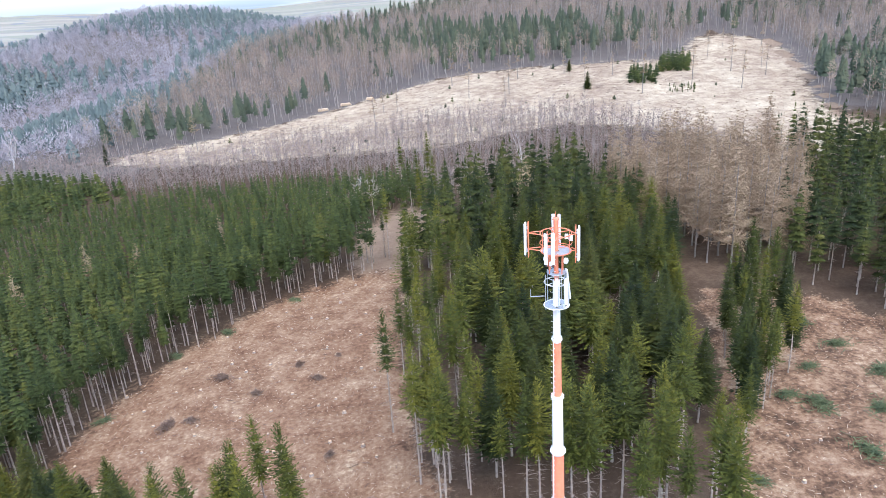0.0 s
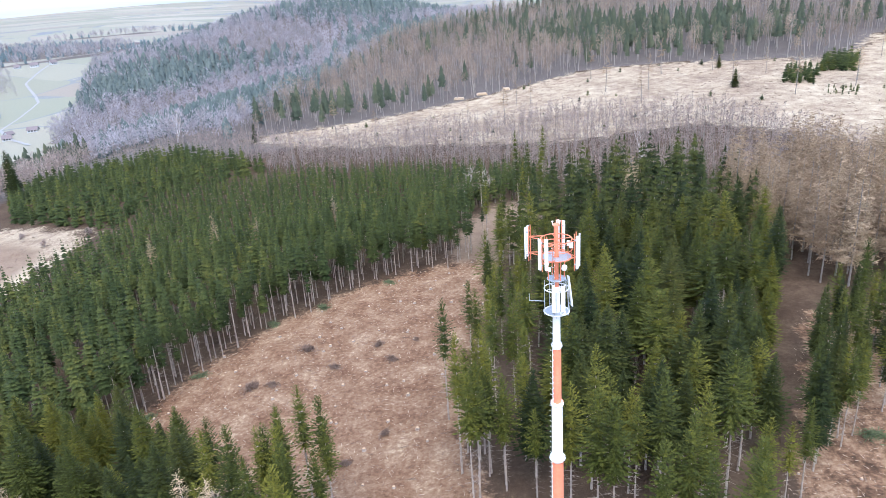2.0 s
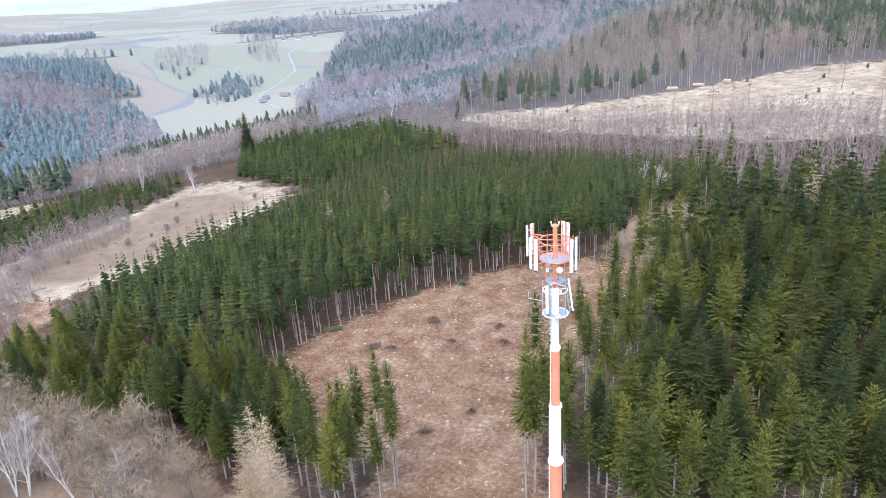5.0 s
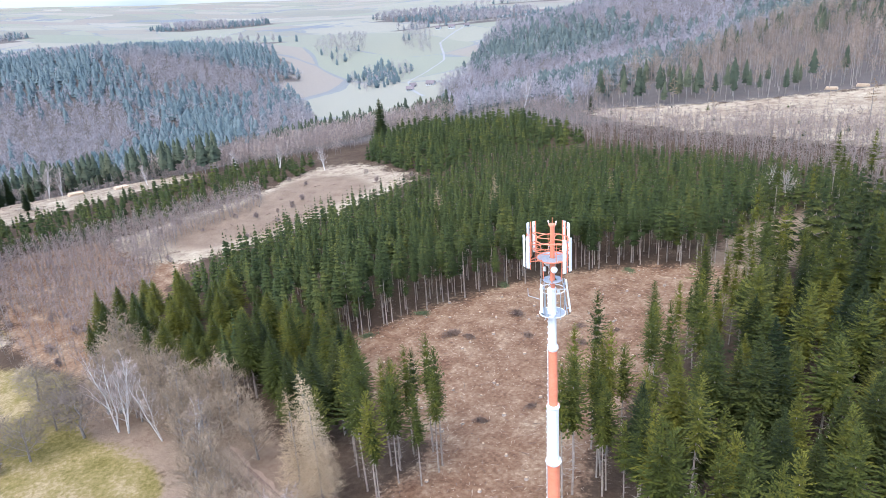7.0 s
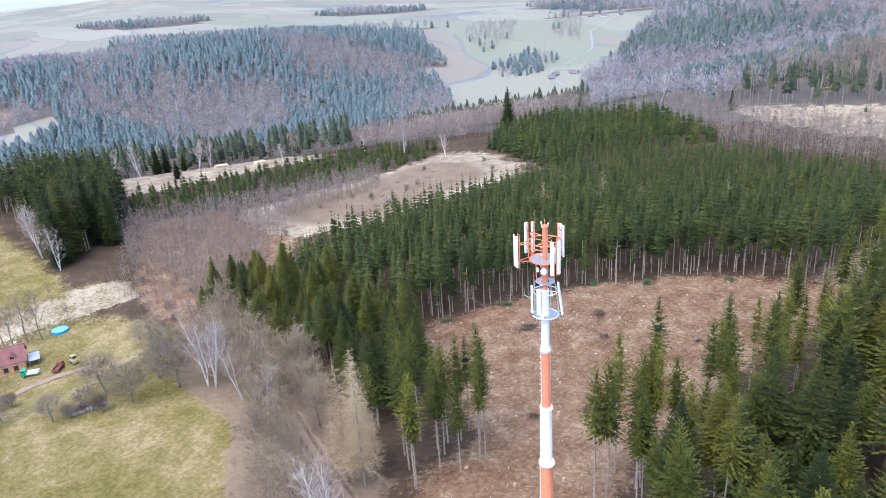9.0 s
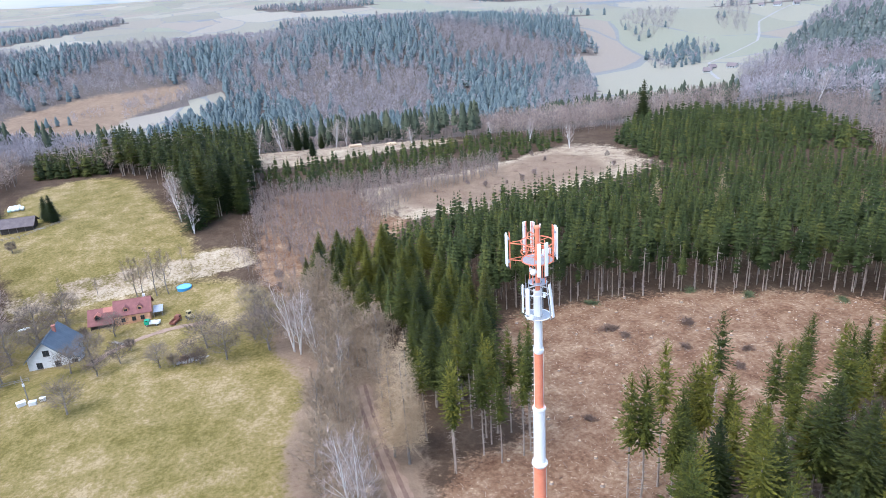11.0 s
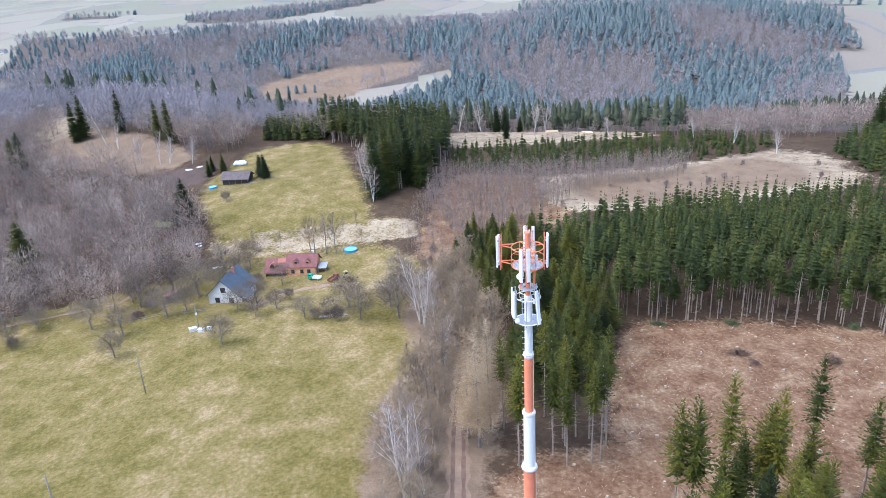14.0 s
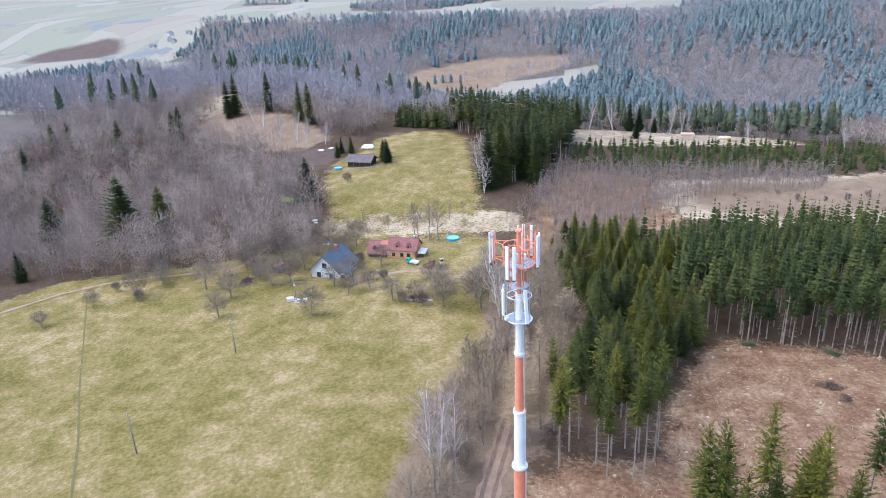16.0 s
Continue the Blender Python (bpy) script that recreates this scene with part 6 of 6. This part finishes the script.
for x, y, h in ((-57.5, -7.3, 8.0), (-20.4, -6.9, 8.0)):
    p = thing("utility_pole", "thin wooden utility pole on the meadow", "pole", at(x, y))
    bm = B()
    rod(bm, (0, 0, -0.5), (0.05, 0, h), 0.13, 8, 0.09)
    part("shaft", bm, M_GREY_WOOD, p, smooth=True)
    bm = B()
    rod(bm, (0.05, 0, h - 0.3), (0.25, 0, h - 0.25), 0.03, 6)
    part("insulator", bm, M_PLASTER, p)
for x, y, s, turn in ((-85.9, -6.1, 1.0, 20), (-84.9, -3.9, 0.85, -10), (-85.6, -2.2, 0.7, 5)):
    hv = thing("white_box", "white painted box standing on the grass", "box", Matrix.Translation(at(x, y)) @ Matrix.Rotation(radians(turn), 4, "Z"))
    bm = B()
    box(bm, -0.5 * s, 0.5 * s, -0.8 * s, 0.8 * s, -0.1, 0.8 * s, 0.04)
    part("body", bm, M_PLASTER, hv)
    bm = B()
    box(bm, -0.56 * s, 0.56 * s, -0.86 * s, 0.86 * s, 0.8 * s, 0.88 * s, 0.02)
    part("lid", bm, M_FOIL, hv)
# stone and branch heap on the meadow
M_STONE = plain("field_stone", (0.24, 0.22, 0.20), (0.48, 0.45, 0.41), 0.9, scale=2)
heap = thing("stone_heap", "heap of field stones and old branches on the meadow", "stone heap", at(-85.2, 26.6))
for k in range(60):
    bm = B()
    a, q = dice.uniform(0, 6.28), math.sqrt(dice.random())
    bmesh.ops.create_icosphere(bm, subdivisions=1, radius=dice.uniform(0.15, 0.38), matrix=Matrix.Translation((0.9 * q * math.cos(a), 3.4 * q * math.sin(a), 0.45 * (1 - q) + 0.02)) @ Matrix.Diagonal((1, 1.2, 0.7, 1)))
    part("stone", bm, M_STONE, heap)
o = new("slash_heap", piles[0])
o.matrix_world = Matrix.Translation(at(-86.0, 25.5, 0.3)) @ Matrix.Diagonal((1.6, 3.0, 1.6, 1))
tagged(o, "brown heap of cut branches beside field stones", "brush pile")
# camouflage-green covered cart below the lone spruce
tent = thing("tarpaulin_shelter", "low shelter under a yellow-green tarpaulin at the wood", "shelter", Matrix.Translation(at(-168, -38)) @ Matrix.Rotation(radians(75), 4, "Z"))
bm = B()
prism(bm, [(-2.0, 1.0), (0, 2.1), (2.0, 1.0), (2.0, 1.08), (0, 2.2), (-2.0, 1.08)], -3.2, 3.2)
part("cover", bm, plain("green_tarpaulin", (0.14, 0.20, 0.05), (0.30, 0.38, 0.10), 0.6, scale=1.2), tent)
for x in (-3.0, 3.0):
    for y in (-1.8, 1.8):
        bm = B()
        box(bm, x - 0.06, x + 0.06, y - 0.06, y + 0.06, -0.6, 1.05)
        part("post", bm, M_GREY_WOOD, tent)
# log stacks at the edge of the west cutting and on the hill
log_bm = B()
rod(log_bm, (0, -2, 0), (0, 2, 0), 0.2, 8)
log_me = bpy.data.meshes.new("log")
log_bm.to_mesh(log_me)
log_bm.free()
log_me.materials.append(plain("peeled_logs", (0.44, 0.31, 0.19), (0.66, 0.50, 0.34), 0.8, scale=1.5))
for x, y, turn, n in ((-285, 118, 80, 16), (-270, 132, 85, 14), (-60, 392, 10, 14), (-48, 398, 15, 14), (-35, 404, 5, 10)):
    st = thing("log_stack", "long stack of orange-brown cut logs", "log stack", Matrix.Translation(at(x, y)) @ Matrix.Rotation(radians(turn), 4, "Z"))
    for row in range(3):
        for k in range(n - row):
            o = part("log", log_me, None, st)
            o.location = ((k - (n - row) / 2) * 0.42, dice.uniform(-0.2, 0.2), 0.2 + row * 0.36)

# garden hut, fences, planks and other yard things
hut = thing("garden_hut", "small weathered hut with a rusty lean-to roof", "hut", Matrix.Translation(at(-110.5, -19)) @ Matrix.Rotation(radians(-15), 4, "Z"))
for x0, x1, y0, y1 in ((-1.3, 1.3, -1.1, -1.02), (-1.3, 1.3, 1.02, 1.1), (-1.3, -1.22, -1.02, 1.02), (1.22, 1.3, -1.02, -0.4), (1.22, 1.3, 0.4, 1.02)):
    bm = B()
    box(bm, x0, x1, y0, y1, -0.4, 1.9)
    part("wall", bm, M_GREY_WOOD, hut)
bm = B()
prism(bm, [(-1.5, 1.9), (1.5, 2.45), (1.5, 2.53), (-1.5, 1.98)], -1.6, 1.7)
part("roof", bm, M_RUST_ROOF, hut)


def fence(line, posts, rails, material, label):
    """Posts and rails along a line on the ground."""
    f = thing("fence", label, "fence", Matrix.Identity(4))
    for (ax, ay), (bx, by) in zip(line, line[1:]):
        n = max(2, int(math.hypot(bx - ax, by - ay) / 2.4))
        stops = [at(ax + (bx - ax) * k / n, ay + (by - ay) * k / n) for k in range(n + 1)]
        for p in stops:
            bm = B()
            rod(bm, p - Vector((0, 0, 0.3)), p + Vector((dice.uniform(-0.05, 0.05), 0, posts)), 0.07, 6, 0.055)
            part("post", bm, material, f)
        for p, q in zip(stops, stops[1:]):
            for z in rails:
                bm = B()
                rod(bm, p + Vector((0, 0, z + dice.uniform(-0.06, 0.06))), q + Vector((0, 0, z)), 0.055, 6)
                part("rail", bm, material, f)


fence([(-96.8, -25.2), (-99, -17.3), (-98.3, -6.5)], 1.15, (0.5, 0.95), M_GREY_WOOD, "grey wooden rail fence below the garden")
fence([(-201, -35), (-197.5, -20), (-205, -8.5)], 1.0, (0.45, 0.85), M_GREY_WOOD, "low pale plank fence in front of the shed")
fence([(-104, -74), (-110, -52), (-115, -34)], 1.1, (0.9,), M_GREY_WOOD, "thin pasture fence along the wood")
p = thing("utility_pole", "short wooden pole with a grey box beside the cottage", "pole", at(-87, -5))
bm = B()
rod(bm, (0, 0, -0.5), (0.2, 0, 6.0), 0.12, 8, 0.09)
part("shaft", bm, M_GREY_WOOD, p, smooth=True)
bm = B()
box(bm, 0.0, 0.3, -0.2, 0.2, 3.6, 4.2, 0.02)
part("switch_box", bm, M_PLASTER, p)
for x, y, turn, n in ((-107.5, 11.5, 40, 7), (-203, -13.5, 80, 6)):
    st = thing("plank_stack", "stack of grey sawn planks lying on the grass", "planks", Matrix.Translation(at(x, y, 0.05)) @ Matrix.Rotation(radians(turn), 4, "Z"))
    for k in range(n):
        bm = B()
        e = dice.uniform(-0.5, 0.5)
        box(bm, -2.4 + e, 2.2 + e, 0.28 * (k % 3) - 0.4, 0.28 * (k % 3) - 0.16, 0.06 * (k // 3), 0.06 * (k // 3) + 0.05)
        part("plank", bm, M_GREY_WOOD, st)
for x, y, sx, sy in ((-150.6, -22.1, 1.2, 0.8), (-148.8, -21.2, 0.7, 0.6), (-132.9, -12.3, 1.6, 0.7), (-236, -48, 2.0, 1.0), (-238, -44, 1.4, 0.9)):
    sl = thing("white_sheet", "white plastic sheet lying crumpled on the ground", "sheet", Matrix.Translation(at(x, y)) @ Matrix.Rotation(dice.uniform(0, 3), 4, "Z"))
    bm = B()
    bmesh.ops.create_icosphere(bm, subdivisions=2, radius=1.0)
    for v in bm.verts:
        v.co *= 1 + 0.25 * noise.noise(v.co * 2.5)
        v.co = Vector((v.co.x * sx, v.co.y * sy, max(-0.1, v.co.z * 0.35)))
    part("foil", bm, M_FOIL, sl)
o = new("slash_heap", piles[1])
o.matrix_world = Matrix.Translation(at(-100.5, -24.5, 0.2)) @ Matrix.Diagonal((2.6, 2.6, 3.0, 1))
tagged(o, "tall dark pile of brushwood beside the fence", "brush pile")

# lone spruces by the cottages and on the cuttings
solo = Model("spruce_tree", LABELS[4], "tree", STEMS[4], conifer(22, 0.03, 4.4, 40, 10, 205, 0.8, 0.2, 0.8), M_BARK, M_SPRUCE, "lone spruces")
for x, y, h, fat in ((-166, -29.5, 17, 1.8), (-131, -79, 27, 1.9), (-133, -67, 22, 1.8), (-143, -116, 21, 1.8), (-105.4, -98.4, 10, 1.6), (-208.3, -10.4, 10, 1.7), (-212, -13, 9, 1.8), (-226, -31, 8, 1.6), (-222, -36, 7, 1.6), (-228, -36, 7, 1.6), (-263.7, -131.9, 18, 1.3), (-268, -134, 15, 1.3), (-295, -114.6, 22, 1.3), (-291, -117, 20, 1.3), (-300, -98, 22, 1.1), (-285, -75, 20, 1.1), (-279, -68, 22, 1.1), (-168.5, -33, 9, 1.5), (78.5, 362, 9, 1.8), (78, 408, 7, 1.8), (-150, 320, 10, 1.3), (-174, 34, 23, 1.35), (-180, 38, 25, 1.4), (-186, 45, 23, 1.3), (-193, 50, 21, 1.3), (-182, 50, 19, 1.3), (-198, 40, 22, 1.3), (-300, 66, 15, 1.3), (-303, 92, 16, 1.4), (-305, 97, 14, 1.4), (-300, 104, 9, 1.5), (-264, 92, 9, 1.6), (-225, 246, 21, 1.4), (-221, 243, 15, 1.4), (-249.8, -156.8, 17, 1.5), (-244.3, -189, 15, 1.5), (-212.3, -179.7, 15, 1.5), (-258.8, -190.9, 12, 1.6), (-260, -133, 17, 1.6), (-256, -127, 13, 1.7), (-253, -124, 11, 1.8)):
    solo.put(x, y, h / 22, dice, fat * 0.95)
low = [Model("young_spruce", "small young spruce on the pale cutting", "tree", LOW[k][0], LOW[k][1], M_GREY_BARK, M_SPRUCE, "young spruces") for k in range(2)]
for x, y in scatter([HILL_CUT], 17, 61, 0.5):
    if dice.random() < 0.3:
        low[dice.randrange(2)].put(x, y, dice.uniform(0.12, 0.36), dice, 1.9)
solo.done()
for m in low:
    m.done()
# lone pines and leafless trees left standing on the hill
pine = Model("larch_tree", "lone leafless larch with a long bare trunk on the hill", "tree", conifer_trunk(24, 0.22, 201, 5, 20, 0.55), larch_crown(24, 0.42, 2.6, 260, 0.13, 202), M_GREY_BARK, M_LARCH, "trees left on the hill")
for x, y in scatter([HILL_CUT], 26, 62, 0.5):
    if dice.random() < 0.62 and y > 318:
        pine.put(x, y, dice.uniform(0.5, 1.0), dice)
pine.done()
bush = Model("bare_shrub", "round dense leafless bush on the meadow", "shrub", *garden_tree(4.5, 215, 1100, (0.012, 0.028)), M_GREY_BARK, M_GARDEN_TWIG, "garden shrubs")
for x, y, h in ((-184.5, -20.4, 4.2), (-103.5, -22, 4.5), (-82, 28, 4.0), (-84.5, 22.8, 3.4), (-88.5, -49, 3.6), (-95, -60, 3.2), (-116, 3, 4.0), (-101, 14, 3.4)):
    bush.put(x, y, h / 4.5, dice, 1.25)
bush.done()
shrub = Model("bare_shrub", "low leafless shrub on the cutting", "shrub", *broadleaf(3, 210, 9, 6, 6, 0.8, 0.5, 0.05, 0.012, stems=3, fine=0.05), M_GREY_BARK, M_THICKET, "shrubs on the cuttings")
for x, y in scatter([PALE_CUT, BRUSH_CUT], 9, 63, 0.5):
    if dice.random() < 0.3:
        shrub.put(x, y, dice.uniform(0.5, 1.0), dice)
shrub.done()


# ---- far farms ----
M_FAR_WALL, M_FAR_ROOF = plain("far_white_walls", (0.42, 0.42, 0.41), (0.58, 0.58, 0.57), 0.9, scale=0.3), plain("far_roofs", (0.13, 0.10, 0.10), (0.22, 0.18, 0.175), 0.9, scale=0.1)


def farm(x, y, turn, l, w, e):
    """A plain farm building with windows, far down in the valley."""
    f = thing("farmhouse", "white farm building with a brown roof in the valley", "house", Matrix.Translation(at(x, y, -0.3)) @ Matrix.Rotation(radians(turn), 4, "Z"), "valley farms")
    gable_walls(f, -l / 2, l / 2, w / 2, e, e + w * 0.42, 0.4, M_FAR_WALL)
    roof_pair(f, -l / 2 - 0.5, l / 2 + 0.5, w / 2, e, e + w * 0.42, 0.5, 0.25, M_FAR_ROOF)
    for k in range(3):
        for g in (-1, 1):
            bm = B()
            box(bm, l * (k - 1) * 0.28 - 0.6, l * (k - 1) * 0.28 + 0.6, *sorted((w / 2 * g, (w / 2 + 0.06) * g)), e * 0.35, e * 0.35 + 1.3)
            part("window", bm, M_GLASS, f)


for x, y, turn, l, w, e in ((-446, 482, 40, 10, 7, 3), (-456, 496, 75, 9, 6, 3), (-436, 500, 20, 12, 7, 3), (-550, 535, 10, 12, 8, 3.2), (-538, 546, 80, 9, 7, 3), (-562, 556, 30, 10, 7, 3), (-652, 770, 30, 13, 8, 4), (-640, 788, 60, 11, 8, 4), (-668, 760, 20, 10, 7, 3), (-964, 96, 95, 62, 16, 6), (-976, 132, 88, 40, 14, 6), (-990, 165, 80, 18, 10, 5), (-1000, 140, 20, 14, 9, 4), (-1010, 70, 60, 14, 10, 5), (-985, 190, 30, 14, 9, 5), (-675, 966, 30, 16, 10, 5), (-692, 985, 70, 14, 9, 5), (-655, 978, 15, 16, 9, 5), (-705, 958, 50, 18, 10, 5), (-664, 1002, 85, 14, 9, 5), (-640, 990, 40, 14, 9, 5), (-1059, -585, 30, 16, 10, 5), (-1080, -560, 70, 14, 9, 5), (-1045, -570, 15, 16, 9, 5), (-1090, -600, 50, 18, 10, 5), (-1030, -600, 85, 14, 9, 5)):
    farm(x, y, turn, l * 0.66, w * 0.7, e * 0.75)
